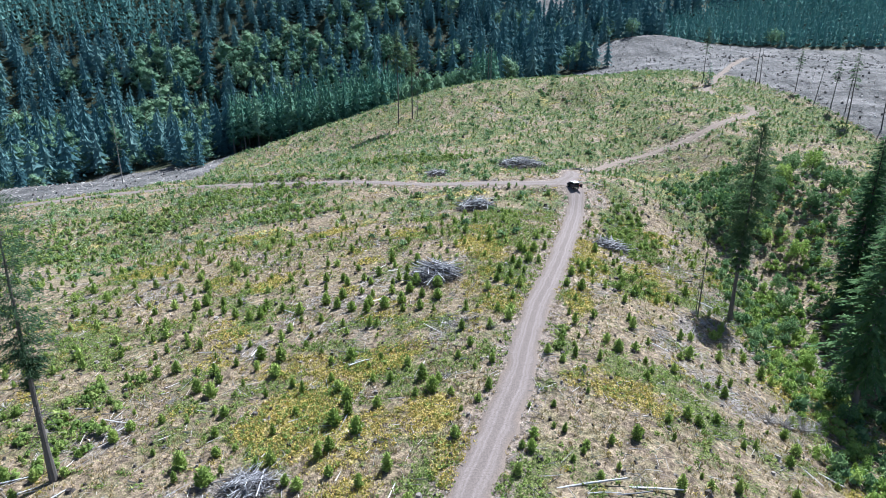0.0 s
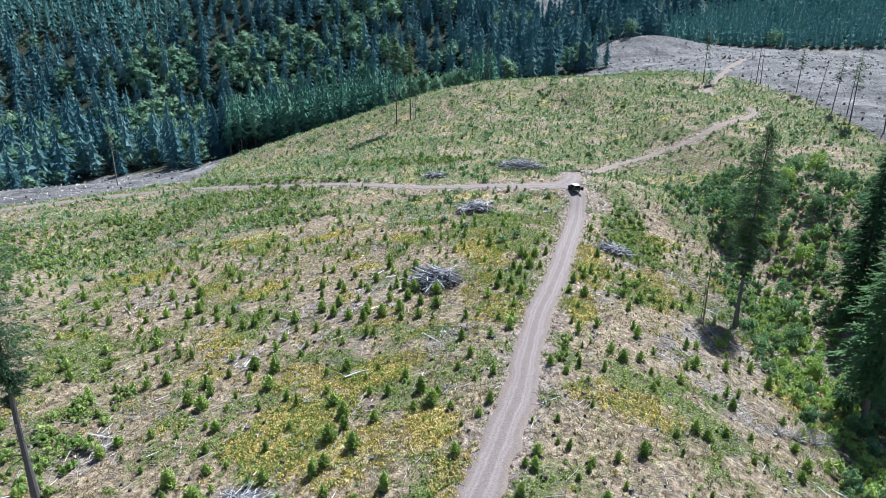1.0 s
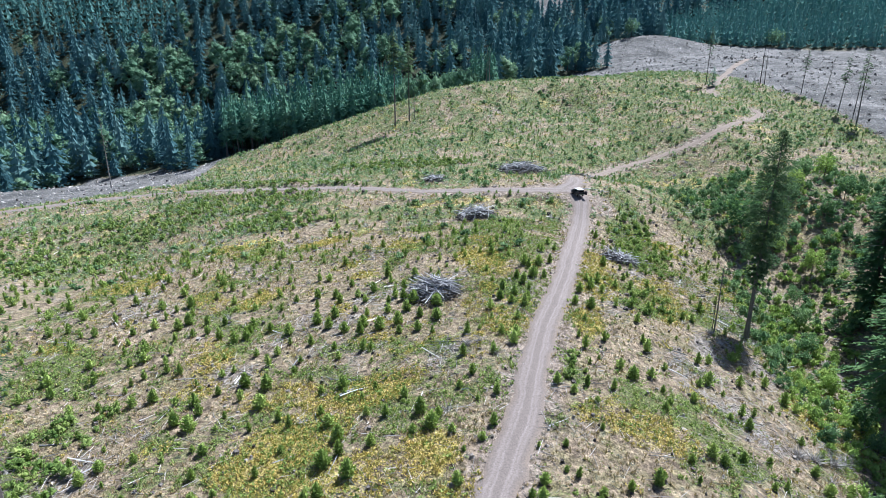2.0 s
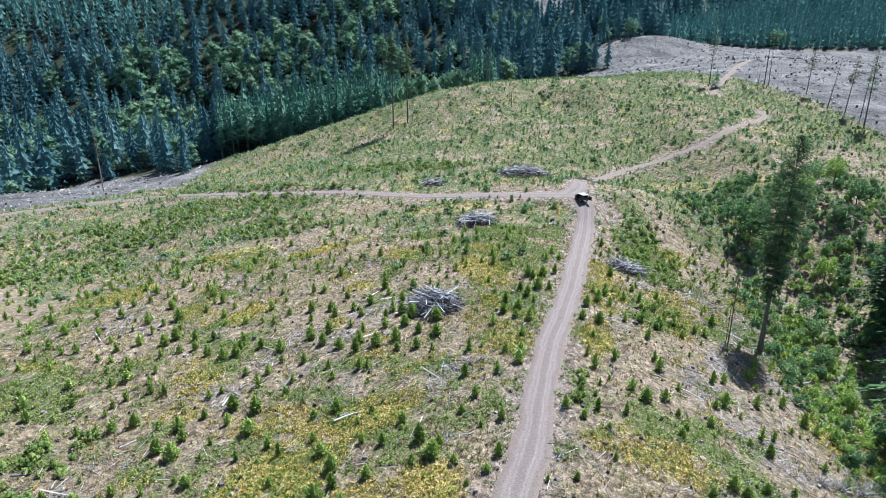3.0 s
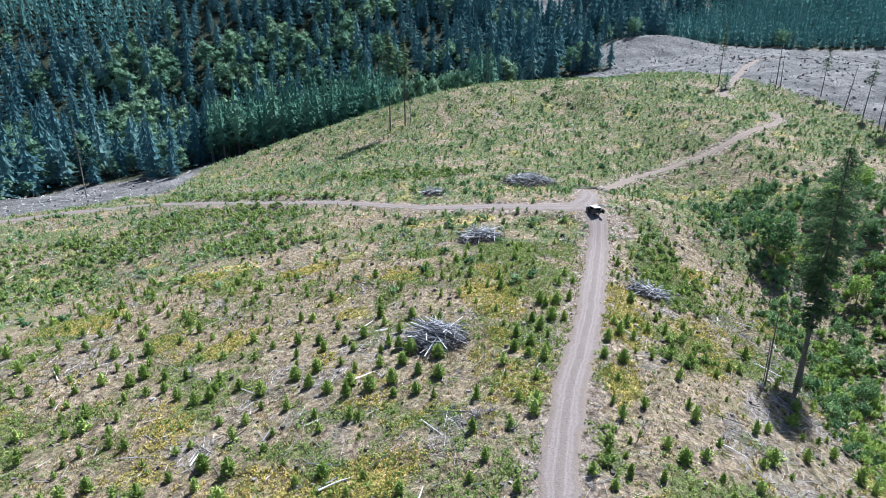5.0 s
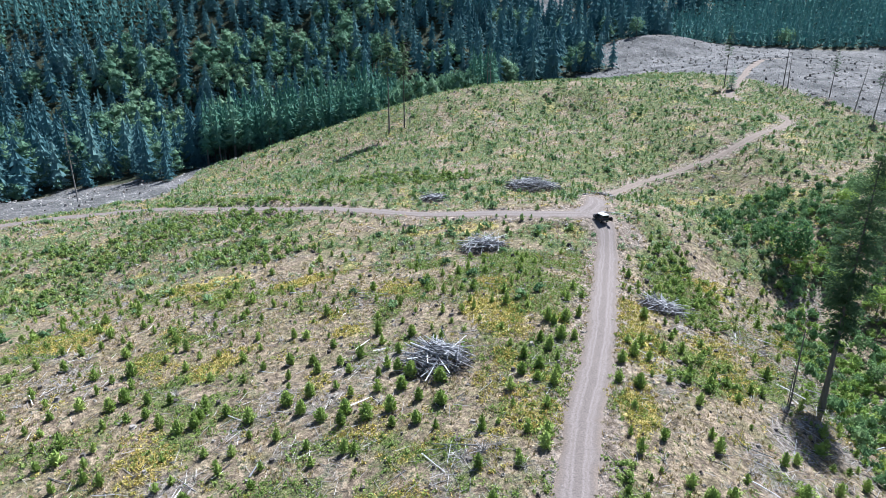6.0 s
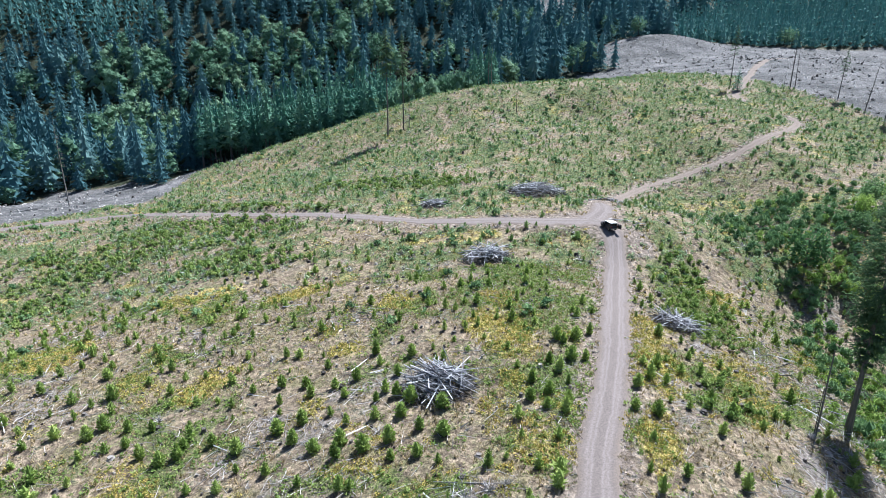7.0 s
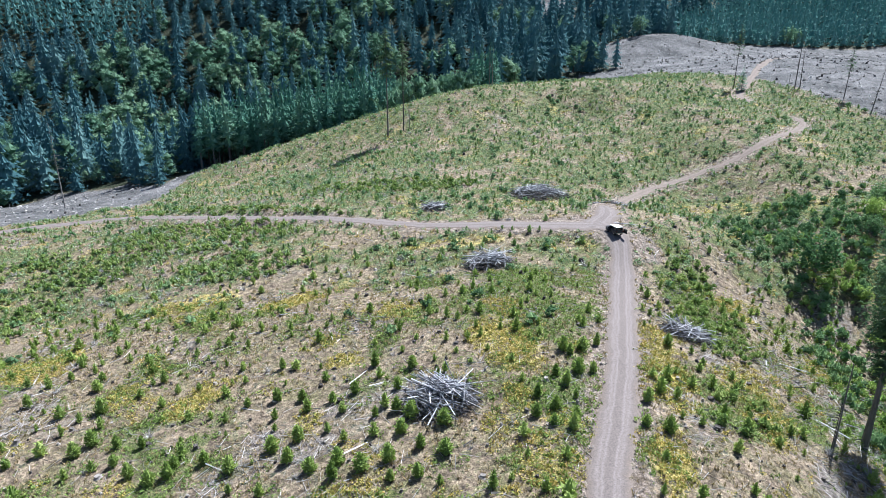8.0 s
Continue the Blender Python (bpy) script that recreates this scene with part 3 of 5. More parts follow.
def fuzzy_fir(seed, r, n, leaf, bare=0.05, shape=0.75, lift=0.2, trunk=0.011, layers=12, uneven=0.25, slim=0.36, sides=3, core=(8, 6), loose=0.6, mess=0.22, waist=0.55):
    """A fir one metre high: many small sprays (slot 0), each turned its own way, in rough whorls on a stem (slot 1)."""
    rng = np.random.default_rng(seed)
    s = Shape()
    s.tube([(0, 0, 0), (0, 0, 0.5), (0, 0, 0.95)], [trunk, trunk * 0.6, trunk * 0.1], sides, 1)
    for k in range(core[0]):
        t = (k + 0.35) / core[0]
        m = 2 * core[1]
        wide = 0.66 * r * (1 - t) ** shape * min(1, 0.55 + 2.8 * t) + 0.02 * r
        az = rng.uniform(0, 6.28) + np.arange(m) * 6.283 / m
        out = wide * np.where(np.arange(m) % 2, 0.5, 1.0) * rng.uniform(0.75, 1.25, m)
        z = bare + (1 - bare) * t
        low = z - (0.8 - lift) * out * rng.uniform(0.7, 1.3, m)
        rim = np.stack([np.cos(az) * out, np.sin(az) * out, np.maximum(low, 0.01)], 1)
        i = np.arange(m)
        s.add(np.vstack([[(0, 0, min(z + 0.6 * (1 - bare) / core[0] + 0.2 * wide, 0.99))], rim]), np.stack([0 * i, 1 + i, 1 + (i + 1) % m], 1))
    t = 1 - np.sqrt(1 - rng.random(n) * 0.985) if shape > 0.5 else rng.random(n) ** 1.15
    t = (np.floor(t * layers) + 0.5 + rng.normal(0, mess, n)) / layers
    t = np.clip(t, 0.0, 0.985)
    az = rng.uniform(0, 6.283, n)
    ripple = 1 + uneven * (np.sin(az * 2 + 9 * t + seed) * 0.5 + np.sin(az * 3 - 23 * t + 2 * seed) * 0.5)
    reach = (r * (1 - t) ** shape * np.minimum(1, waist + (1.55 - waist) * 2.8 * t) + 0.03 * r) * ripple
    if waist < 0.3:
        boughs = max(n // 60, 1)
        which = rng.integers(0, boughs, n)
        t = np.clip(rng.beta(1.5, 1.2, boughs)[which] + rng.normal(0, 0.005, n), 0, 0.985)
        az = rng.uniform(0, 6.283, boughs)[which] + rng.normal(0, 0.2, n)
        reach = r * 2.0 * (t + 0.03) ** 0.9 * (1 - t) ** 0.65 * ripple if waist > 0.1 else r * 1.1 * (1 - t) ** 0.7 * np.minimum(1, 0.5 + 3 * t) * ripple
    d = reach * rng.uniform(0.5 if waist > 0.3 else 0.03, 1.0, n) ** 0.6
    out = np.stack([np.cos(az), np.sin(az), 0 * az], 1)
    side = np.stack([-np.sin(az), np.cos(az), 0 * az], 1)
    up = np.array([0, 0, 1.0])
    axis = out * rng.uniform(0.5, 1.0, n)[:, None] + up * (lift + rng.normal(0, 0.35, n) + 0.8 * t ** 3)[:, None] + side * rng.normal(0, 0.35, n)[:, None]
    axis /= np.linalg.norm(axis, axis=1)[:, None]
    roll = rng.normal(0, loose, n)[:, None]
    flat = np.cross(up, axis)
    flat /= np.linalg.norm(flat, axis=1)[:, None] + 1e-9
    wide = flat * np.cos(roll) + np.cross(axis, flat) * np.sin(roll)
    L = (leaf * rng.uniform(0.6, 1.25, n) * (1 - 0.55 * t))[:, None]
    c = out * d[:, None] + up * (bare + (1 - bare) * t - 0.25 * d * (0.3 - lift))[:, None]
    verts = np.stack([c - axis * L * 0.5 + wide * L * slim * 0.7, c - axis * L * 0.45 - wide * L * slim * 0.7, c + axis * L * 0.6], 1).reshape(-1, 3)
    verts[:, 2] = np.maximum(verts[:, 2], 0.01)
    s.add(verts, np.arange(n)[:, None] * 3 + np.array([0, 1, 2]))
    s.add([(-0.012, 0, 0.9), (0.012, 0.004, 0.9), (0, 0, 1.03)], [(0, 1, 2)])
    return s.arrays()


def skirt_fir(seed, r, tiers, tips, bare=0.08, shape=0.9, sprays=300, leaf=0.05, ragged=0.25, trunk=0.011):
    """A grown fir one metre high: ragged tiers of drooping boughs, feathered with small sprays (slot 0), on a stem (slot 1)."""
    rng = np.random.default_rng(seed)
    s = Shape()
    s.tube([(0, 0, 0), (0, 0, 0.5), (0, 0, 0.97)], [trunk, trunk * 0.6, trunk * 0.1], 4, 1)
    lobe = rng.uniform(0, 6.28, 2)
    swell = lambda az, t: 1 + 0.16 * np.sin(2 * az + lobe[0]) + 0.14 * np.sin(3 * az + lobe[1] + 7 * t)
    girth = lambda t: r * ((1 - t) ** shape * np.minimum(1, 0.5 + 2.2 * t) + 0.05)
    m = 2 * tips
    i = np.arange(m)
    levels = (np.arange(tiers) + rng.uniform(0.2, 0.8, tiers)) / tiers
    for t in levels:
        z, wide = bare + (1 - bare) * t, 0.72 * girth(t)
        az = rng.uniform(0, 6.28) + (i + rng.uniform(-0.3, 0.3, m)) * 6.283 / m
        out = wide * np.where(i % 2, rng.uniform(0.45, 0.7, m), rng.uniform(1 - ragged, 1 + ragged, m)) * swell(az, t)
        rim = np.stack([np.cos(az) * out, np.sin(az) * out, np.maximum(z - out * rng.uniform(0.2, 0.7, m) - 0.01, 0.01)], 1)
        top = (0, 0, min(z + 0.5 * (1 - bare) / tiers + 0.35 * wide, 0.99))
        s.add(np.vstack([[top], rim]), np.stack([0 * i, 1 + i, 1 + (i + 1) % m], 1))
    t = (1 - np.sqrt(1 - rng.random(sprays) * 0.98)) * 0.98
    near = levels[np.abs(t[:, None] - levels).argmin(1)]
    t = np.clip(t * 0.45 + near * 0.55, 0, 0.98)
    bough = np.floor(rng.random(sprays) * 9) * 0.698 + 40 * near
    az = bough + rng.normal(0, 0.36, sprays)
    d = girth(t) * swell(az, t) * rng.uniform(0.3, 1.0, sprays) ** 0.6 * 1.08
    out, side = np.stack([np.cos(az), np.sin(az), 0 * az], 1), np.stack([-np.sin(az), np.cos(az), 0 * az], 1)
    c = out * d[:, None] + np.stack([0 * t, 0 * t, np.maximum(bare + (1 - bare) * t - 0.42 * d + 0.012, 0.03)], 1)
    L = (leaf * rng.uniform(0.6, 1.3, sprays) * (1 - 0.45 * t))[:, None]
    axis = out + side * rng.normal(0, 0.5, sprays)[:, None] + np.array([0, 0, 1.0]) * rng.uniform(-0.6, 0.3, sprays)[:, None]
    wide = side + np.array([0, 0, 1.0]) * rng.normal(0, 0.5, sprays)[:, None]
    verts = np.stack([c - axis * L * 0.4 + wide * L * 0.34, c - axis * L * 0.4 - wide * L * 0.34, c + axis * L * 0.6], 1).reshape(-1, 3)
    verts[:, 2] = np.maximum(verts[:, 2], 0.005)
    s.add(verts, np.arange(sprays)[:, None] * 3 + np.array([0, 1, 2]))
    s.add([(-0.01, 0, 0.92), (0.01, 0.004, 0.92), (0, -0.008, 0.92), (0, 0, 1.03)], [(0, 1, 3), (1, 2, 3), (2, 0, 3)])
    return s.arrays()


def round_tree(seed, r, n, leaf, lobes=9):
    """A broadleaf tree one metre high, seen from afar: a lumpy crown of leafy lobes (slot 0) on a stem (slot 1)."""
    rng = np.random.default_rng(seed)
    s = Shape()
    s.tube([(0, 0, 0), (0.02, 0, 0.4), (0, 0.02, 0.8)], [0.02, 0.014, 0.005], 4, 1)
    t = np.arange(6) * 1.0472
    for i in range(lobes):
        az, up = i * 2.4 + rng.uniform(-0.4, 0.4), 0.25 + 0.62 * (i + 0.5) / lobes
        out = r * rng.uniform(0.3, 0.8) * min(1, 1.5 - 1.2 * up)
        p, big = np.array([math.cos(az) * out, math.sin(az) * out, up]), r * rng.uniform(0.34, 0.52)
        ring = p + big * 0.7 * np.stack([np.cos(t) * rng.uniform(0.8, 1.2, 6), np.sin(t) * rng.uniform(0.8, 1.2, 6), rng.uniform(-0.2, 0.2, 6)], 1)
        s.add(np.vstack([ring, [p + (0, 0, 0.7 * big), p - (0, 0, 0.7 * big)]]), [(k, (k + 1) % 6, 6) for k in range(6)] + [((k + 1) % 6, k, 7) for k in range(6)])
        q = rng.normal(0, 1, (n // lobes, 3))
        q[:, 2] = np.abs(q[:, 2]) - 0.25
        q /= np.linalg.norm(q, axis=1)[:, None]
        leaves(s, rng, p + q * big * rng.uniform(0.75, 1.1, (len(q), 1)), leaf, 0.3, 0, False)
    return s.arrays()


def young_fir(seed, r, n, leaf, rings=4, sides=6):
    """A bushy young fir one metre high: an egg of upswept sprays (slot 0) round a stem (slot 1)."""
    rng = np.random.default_rng(seed)
    s = Shape()
    s.tube([(0, 0, 0), (0, 0, 0.9)], [0.018, 0.004], 3, 1)
    wide = lambda t: r * 1.8 * (t + 0.05) ** 0.42 * (1 - t) ** 0.72
    ts = np.linspace(0.04, 0.86, rings)
    az = np.arange(sides) * 6.283 / sides + rng.uniform(0, 6.28)
    k = 0.5 * wide(ts)[:, None] * rng.uniform(0.6, 1.4, (rings, sides))
    core = np.stack([k * np.cos(az), k * np.sin(az), ts[:, None] + rng.uniform(-0.04, 0.04, (rings, sides))], -1).reshape(-1, 3)
    tris = []
    for i in range(rings - 1):
        for j in range(sides):
            p, q = i * sides + j, i * sides + (j + 1) % sides
            tris += [(p, q, q + sides), (p, q + sides, p + sides)]
    top = (rings - 1) * sides
    tris += [(top + j, top + (j + 1) % sides, rings * sides) for j in range(sides)]
    s.add(np.vstack([core, [(0, 0, 1.0)]]), tris)
    t = rng.beta(1.25, 1.7, n) * 0.95
    az = rng.uniform(0, 6.283, n)
    out = np.stack([np.cos(az), np.sin(az), 0 * az], 1)
    side = np.stack([-np.sin(az), np.cos(az), 0 * az], 1)
    c = out * (wide(t) * rng.uniform(0.4, 0.95, n) * (1 + 0.18 * np.sin(3 * az + 11 * t + seed)))[:, None] + np.array([0, 0, 1.0]) * t[:, None]
    axis = out * rng.uniform(0.4, 1.0, n)[:, None] + side * rng.normal(0, 0.5, n)[:, None] + np.array([0, 0, 1.0]) * (0.25 + 0.7 * t + rng.normal(0, 0.3, n))[:, None]
    axis /= np.linalg.norm(axis, axis=1)[:, None]
    flat = np.cross(axis, rng.normal(0, 1, (n, 3)) + side * 0.5)
    flat /= np.linalg.norm(flat, axis=1)[:, None] + 1e-9
    L = (leaf * rng.uniform(0.6, 1.3, n) * (1 - 0.4 * t))[:, None]
    verts = np.stack([c - axis * L * 0.35 + flat * L * 0.32, c - axis * L * 0.35 - flat * L * 0.32, c + axis * L * 0.7], 1).reshape(-1, 3)
    verts[:, 2] = np.maximum(verts[:, 2], 0.01)
    s.add(verts, np.arange(n)[:, None] * 3 + np.array([0, 1, 2]))
    return s.arrays()


def shrub(seed, n, leaf, lobes=6):
    """A rounded shrub about a metre in radius: leafy lobes with dark hollows between."""
    rng = np.random.default_rng(seed)
    s = Shape()
    for _ in range(lobes):
        az, d, big = rng.uniform(0, 6.28), rng.uniform(0, 0.65), rng.uniform(0.28, 0.5)
        p = np.array([math.cos(az) * d, math.sin(az) * d, rng.uniform(0.25, 0.85) * (1.1 - 0.7 * d)])
        t = np.arange(5) * 1.2566
        ring = p + 0.7 * big * np.stack([np.cos(t), np.sin(t), 0 * t], 1)
        s.add(np.vstack([ring, [p + (0, 0, 0.75 * big), p - (0, 0, 0.7 * big)]]), [(i, (i + 1) % 5, 5) for i in range(5)] + [((i + 1) % 5, i, 6) for i in range(5)])
        m = n // lobes
        q = rng.normal(0, 1, (m, 3))
        q[:, 2] = np.abs(q[:, 2]) - 0.3
        q /= np.linalg.norm(q, axis=1)[:, None]
        leaves(s, rng, p + q * big * rng.uniform(0.7, 1.12, (m, 1)), leaf, 0.3, 0, False)
    return s.arrays()


def leaves(s, rng, centres, size, flat=0.5, slot=0, quads=True):
    """Small leaves at the given centres, each turned its own way."""
    n = len(centres)
    up = rng.normal(0, 1, (n, 3))
    up[:, 2] = np.abs(up[:, 2]) + flat
    up /= np.linalg.norm(up, axis=1)[:, None]
    a = np.cross(up, rng.normal(0, 1, (n, 3)))
    a /= np.linalg.norm(a, axis=1)[:, None]
    b = np.cross(up, a)
    L = (size * rng.uniform(0.6, 1.3, n))[:, None]
    c = np.asarray(centres)
    if quads:
        verts = np.stack([c - a * L * 0.55, c + b * L * 0.38 + a * 0.05 * L, c + a * L * 0.6 - up * L * 0.1, c - b * L * 0.38], 1).reshape(-1, 3)
        k = np.arange(n)[:, None] * 4
        s.add(verts, np.concatenate([k + (0, 1, 2), k + (0, 2, 3)]), slot)
    else:
        verts = np.stack([c - a * L * 0.5 + b * L * 0.3, c - a * L * 0.5 - b * L * 0.3, c + a * L * 0.65], 1).reshape(-1, 3)
        s.add(verts, np.arange(n)[:, None] * 3 + np.array([0, 1, 2]), slot)


def bush(seed, n, r, h, leaf, lobes=4, quads=False):
    """A low clump of leaves in uneven lobes."""
    rng = np.random.default_rng(seed)
    s = Shape()
    at = rng.uniform(-0.6, 0.6, (lobes, 2)) * r
    big = rng.uniform(0.35, 0.7, lobes) * r
    k = rng.integers(0, lobes, n)
    d = rng.normal(0, 1, (n, 3))
    d[:, 2] = np.abs(d[:, 2])
    d /= np.linalg.norm(d, axis=1)[:, None]
    d *= rng.uniform(0.55, 1.05, n)[:, None]
    c = np.stack([at[k, 0] + d[:, 0] * big[k], at[k, 1] + d[:, 1] * big[k], d[:, 2] * h * big[k] / (0.7 * r) + 0.03], 1)
    leaves(s, rng, c, leaf, 0.6, 0, quads)
    return s.arrays()


def broad_tree(seed, h, r, n, leaf, lobes=9):
    """Trunk, limbs and an uneven leafy crown with gaps."""
    rng = np.random.default_rng(seed)
    s = Shape()
    s.tube([(0, 0, 0), (0.02 * h, 0, 0.3 * h), (0, 0.03 * h, 0.65 * h), (0.02 * h, 0.02 * h, 0.92 * h)], [0.022 * h, 0.016 * h, 0.009 * h, 0.002 * h], 5, 1)
    at = []
    for i in range(lobes):
        az, up = i * 2.4 + rng.uniform(-0.4, 0.4), 0.38 + 0.55 * (i + 0.5) / lobes
        out = r * rng.uniform(0.35, 0.75) * (1.15 - abs(up - 0.55))
        p = np.array([math.cos(az) * out, math.sin(az) * out, up * h])
        s.tube([(0, 0, (up - 0.22) * h), p * (0.5, 0.5, 1) - (0, 0, 0.09 * h), p], [0.008 * h, 0.005 * h, 0.002 * h], 3, 1)
        at.append(p)
    at = np.array(at)
    big = rng.uniform(0.3, 0.5, lobes) * r
    k = rng.integers(0, lobes, n)
    d = rng.normal(0, 1, (n, 3))
    d /= np.linalg.norm(d, axis=1)[:, None]
    c = at[k] + d * (big[k] * rng.uniform(0.6, 1.1, n))[:, None] * (1, 1, 1.15)
    leaves(s, rng, c, leaf, 0.3)
    return s.arrays()


def stick(seed, sides=3):
    """A bent, tapered branch one metre long."""
    rng = np.random.default_rng(seed)
    s = Shape()
    x = np.linspace(-0.5, 0.5, 2)
    s.tube(np.stack([x, rng.uniform(-0.06, 0.06, 2), rng.uniform(-0.02, 0.05, 2)], 1), [0.017, 0.008], sides)
    return s.arrays()


def stick_bush(seed, twigs=46):
    """A dome of bare twigs, about a metre in radius."""
    rng = np.random.default_rng(seed)
    s = Shape()
    for _ in range(twigs):
        az, up = rng.uniform(0, 6.28), rng.uniform(0.15, 1.2)
        d = np.array([math.cos(az) * math.cos(up), math.sin(az) * math.cos(up), math.sin(up)]) * rng.uniform(0.6, 1.05)
        p = rng.uniform(-0.15, 0.15, 3) * (1, 1, 0)
        w = np.cross(d, rng.normal(0, 1, 3))
        w = 0.022 * w / np.linalg.norm(w)
        s.add([p - w, p + w, p + d], [(0, 1, 2)])
    return s.arrays()


def tuft(seed):
    """A few dry blades."""
    rng = np.random.default_rng(seed)
    s = Shape()
    for i in range(6):
        az, out = rng.uniform(0, 6.28), rng.uniform(0.15, 0.5)
        p = rng.uniform(-0.2, 0.2, 3) * (1, 1, 0)
        w = np.array([-math.sin(az), math.cos(az), 0]) * 0.07
        s.add([p - w, p + w, p + (math.cos(az) * out, math.sin(az) * out, rng.uniform(0.4, 0.9))], [(0, 1, 2)])
    return s.arrays()


def stump(seed, sides=9):
    """A flared, broken stump about one metre across."""
    rng = np.random.default_rng(seed)
    s = Shape()
    rings, t = [], np.arange(sides) * 2 * math.pi / sides
    for z, r in ((-0.15, 0.68), (0.15, 0.48), (0.5, 0.38), (0.85, 0.36), (0.8, 0.22)):
        k = r * rng.uniform(0.85, 1.2, sides)
        rings.append(np.stack([k * np.cos(t), k * np.sin(t), z + rng.uniform(-0.09, 0.09, sides)], 1))
    tris = []
    for i in range(4):
        for j in range(sides):
            p, q = i * sides + j, i * sides + (j + 1) % sides
            tris += [(p, q, q + sides), (p, q + sides, p + sides)]
    tris += [(4 * sides, 4 * sides + j, 4 * sides + j + 1) for j in range(1, sides - 1)]
    s.add(np.vstack(rings), tris)
    return s.arrays()


def scatter(name, shapes, spots, mats, label, category, floats_seed=0, group=""):
    """ONE mesh of many plants or pieces. spots: rows of x, y, z, turn, tilt, size across, size up."""
    spots = np.asarray(spots, float)
    rng = np.random.default_rng(77 + floats_seed)
    which = rng.integers(0, len(shapes), len(spots))
    V, F, M, T, n = [], [], [], [], 0
    for k, (v, f, m) in enumerate(shapes):
        p = spots[which == k]
        if not len(p):
            continue
        c, s = np.cos(p[:, 3]), np.sin(p[:, 3])
        q = v[None] * np.stack([p[:, 5], p[:, 5], p[:, 6]], 1)[:, None, :]
        ct, st = np.cos(p[:, 4])[:, None], np.sin(p[:, 4])[:, None]
        a, b = q[..., 0] * ct - q[..., 2] * st, q[..., 0] * st + q[..., 2] * ct
        w = np.stack([a * c[:, None] - q[..., 1] * s[:, None] + p[:, None, 0], a * s[:, None] + q[..., 1] * c[:, None] + p[:, None, 1], b + p[:, None, 2]], -1)
        V.append(w.reshape(-1, 3))
        F.append((f[None] + (np.arange(len(p)) * len(v))[:, None, None]).reshape(-1, 3) + n)
        M.append(np.tile(m, len(p)))
        T.append(np.repeat(rng.random(len(p)), len(v)))
        n += len(p) * len(v)
    ob = new(name, mesh_of(name, np.vstack(V), np.vstack(F), mats, np.concatenate(M), {"tone": np.concatenate(T)}))
    return tagged(ob, label, category, group, "stuff")


def strewn(seed, gap, box, keep, jitter=0.45):
    """Spots on a shaken grid in box (x0, x1, y0, y1) where keep(x, y) is above a random number."""
    rng = np.random.default_rng(seed)
    X, Y = np.meshgrid(np.arange(box[0], box[1], gap), np.arange(box[2], box[3], gap))
    x = X.ravel() + rng.uniform(-jitter, jitter, X.size) * gap
    y = Y.ravel() + rng.uniform(-jitter, jitter, X.size) * gap
    ok = keep(x, y).astype(float) > rng.random(len(x))
    return x[ok], y[ok], rng


def rows_of(x, y, rng, wide, high, tilt=0.06, sink=0.03, turn=None):
    n = len(x)
    k = rng.uniform(0, 1, n)
    a = wide[0] + (wide[1] - wide[0]) * k
    b = high[0] + (high[1] - high[0]) * np.clip(k + rng.uniform(-0.15, 0.15, n), 0, 1)
    return np.stack([x, y, ground(x, y) - sink, rng.uniform(0, 6.28, n) if turn is None else turn, rng.normal(0, tilt, n), a, b], 1)


# ---------------------------------------------------------------- woods
old_firs = [skirt_fir(100 + i, r, 9, 6, bare, shape, 330, 0.047) for i, (r, bare, shape) in enumerate([(0.27, 0.06, 0.8), (0.32, 0.04, 0.85), (0.23, 0.12, 0.7), (0.29, 0.08, 0.8), (0.36, 0.03, 0.9)])]
young_firs = [skirt_fir(200 + i, r, 4, 4, 0.04, 0.85, 44, 0.09) for i, r in enumerate([0.27, 0.31, 0.24])]
belt_firs = [skirt_fir(220 + i, r, 8, 4, bare, 0.75, 240, 0.05) for i, (r, bare) in enumerate([(0.15, 0.2), (0.17, 0.12), (0.14, 0.25)])]
leafy_trees = [round_tree(300 + i, r, 300, 0.062) for i, r in enumerate([0.36, 0.44, 0.32])]

# where broadleaf trees crowd: x, y, half length, half width, turn
LEAFY = [(-222, 345, 26, 14, 20), (-180, 420, 34, 26, 30), (-128, 505, 34, 22, 0), (-205, 478, 30, 20, 0), (-110, 605, 50, 34, 0), (-60, 560, 30, 20, 0), (-27, 590, 36, 20, 0), (-300, 560, 50, 26, 10), (-260, 400, 26, 16, 0)]
SIGHT = lambda x, y: np.abs(x - 20) < 0.86 * y + 30
patch = lambda x, y: fnoise(x, y, 70, 41)
high_stand = lambda x, y: (x < -195 - 30 * fnoise(x, y, 40, 46)) & (y > 505 + 25 * fnoise(x, y, 30, 47))
FIRS_HERE = lambda x, y: np.clip(1.15 - 1.3 * patches(x, y, LEAFY) - 2.2 * np.maximum(patch(x, y) - 0.6, 0), 0.4, 1) * (far_gap(x, y) < 0.1)
x, y, rng = strewn(1, 11.2, (-520, 330, 245, 560), lambda x, y: old_wood(x, y) & SIGHT(x, y) & (FIRS_HERE(x, y) > lattice(np.floor(x), np.floor(y), 5)) & ~high_stand(x, y))
x2, y2, _ = strewn(2, 12.5, (-640, 420, 560, 780), lambda x, y: ((x > 30) | (y < 615)) & (old_wood(x, y) | (x < 120)) & SIGHT(x, y) & (FIRS_HERE(x, y) > lattice(np.floor(x), np.floor(y), 5)) & ~high_stand(x, y))
x, y = np.concatenate([x, x2]), np.concatenate([y, y2])
spots = rows_of(x, y, rng, (13, 31), (13, 31), 0.02)
spots[:, 5] *= rng.uniform(0.8, 1.15, len(x))
spots[:, 5:] *= (np.where(x > 5, 1.2, 1.0) * (0.8 + 0.4 * fnoise(x, y, 60, 45)))[:, None]
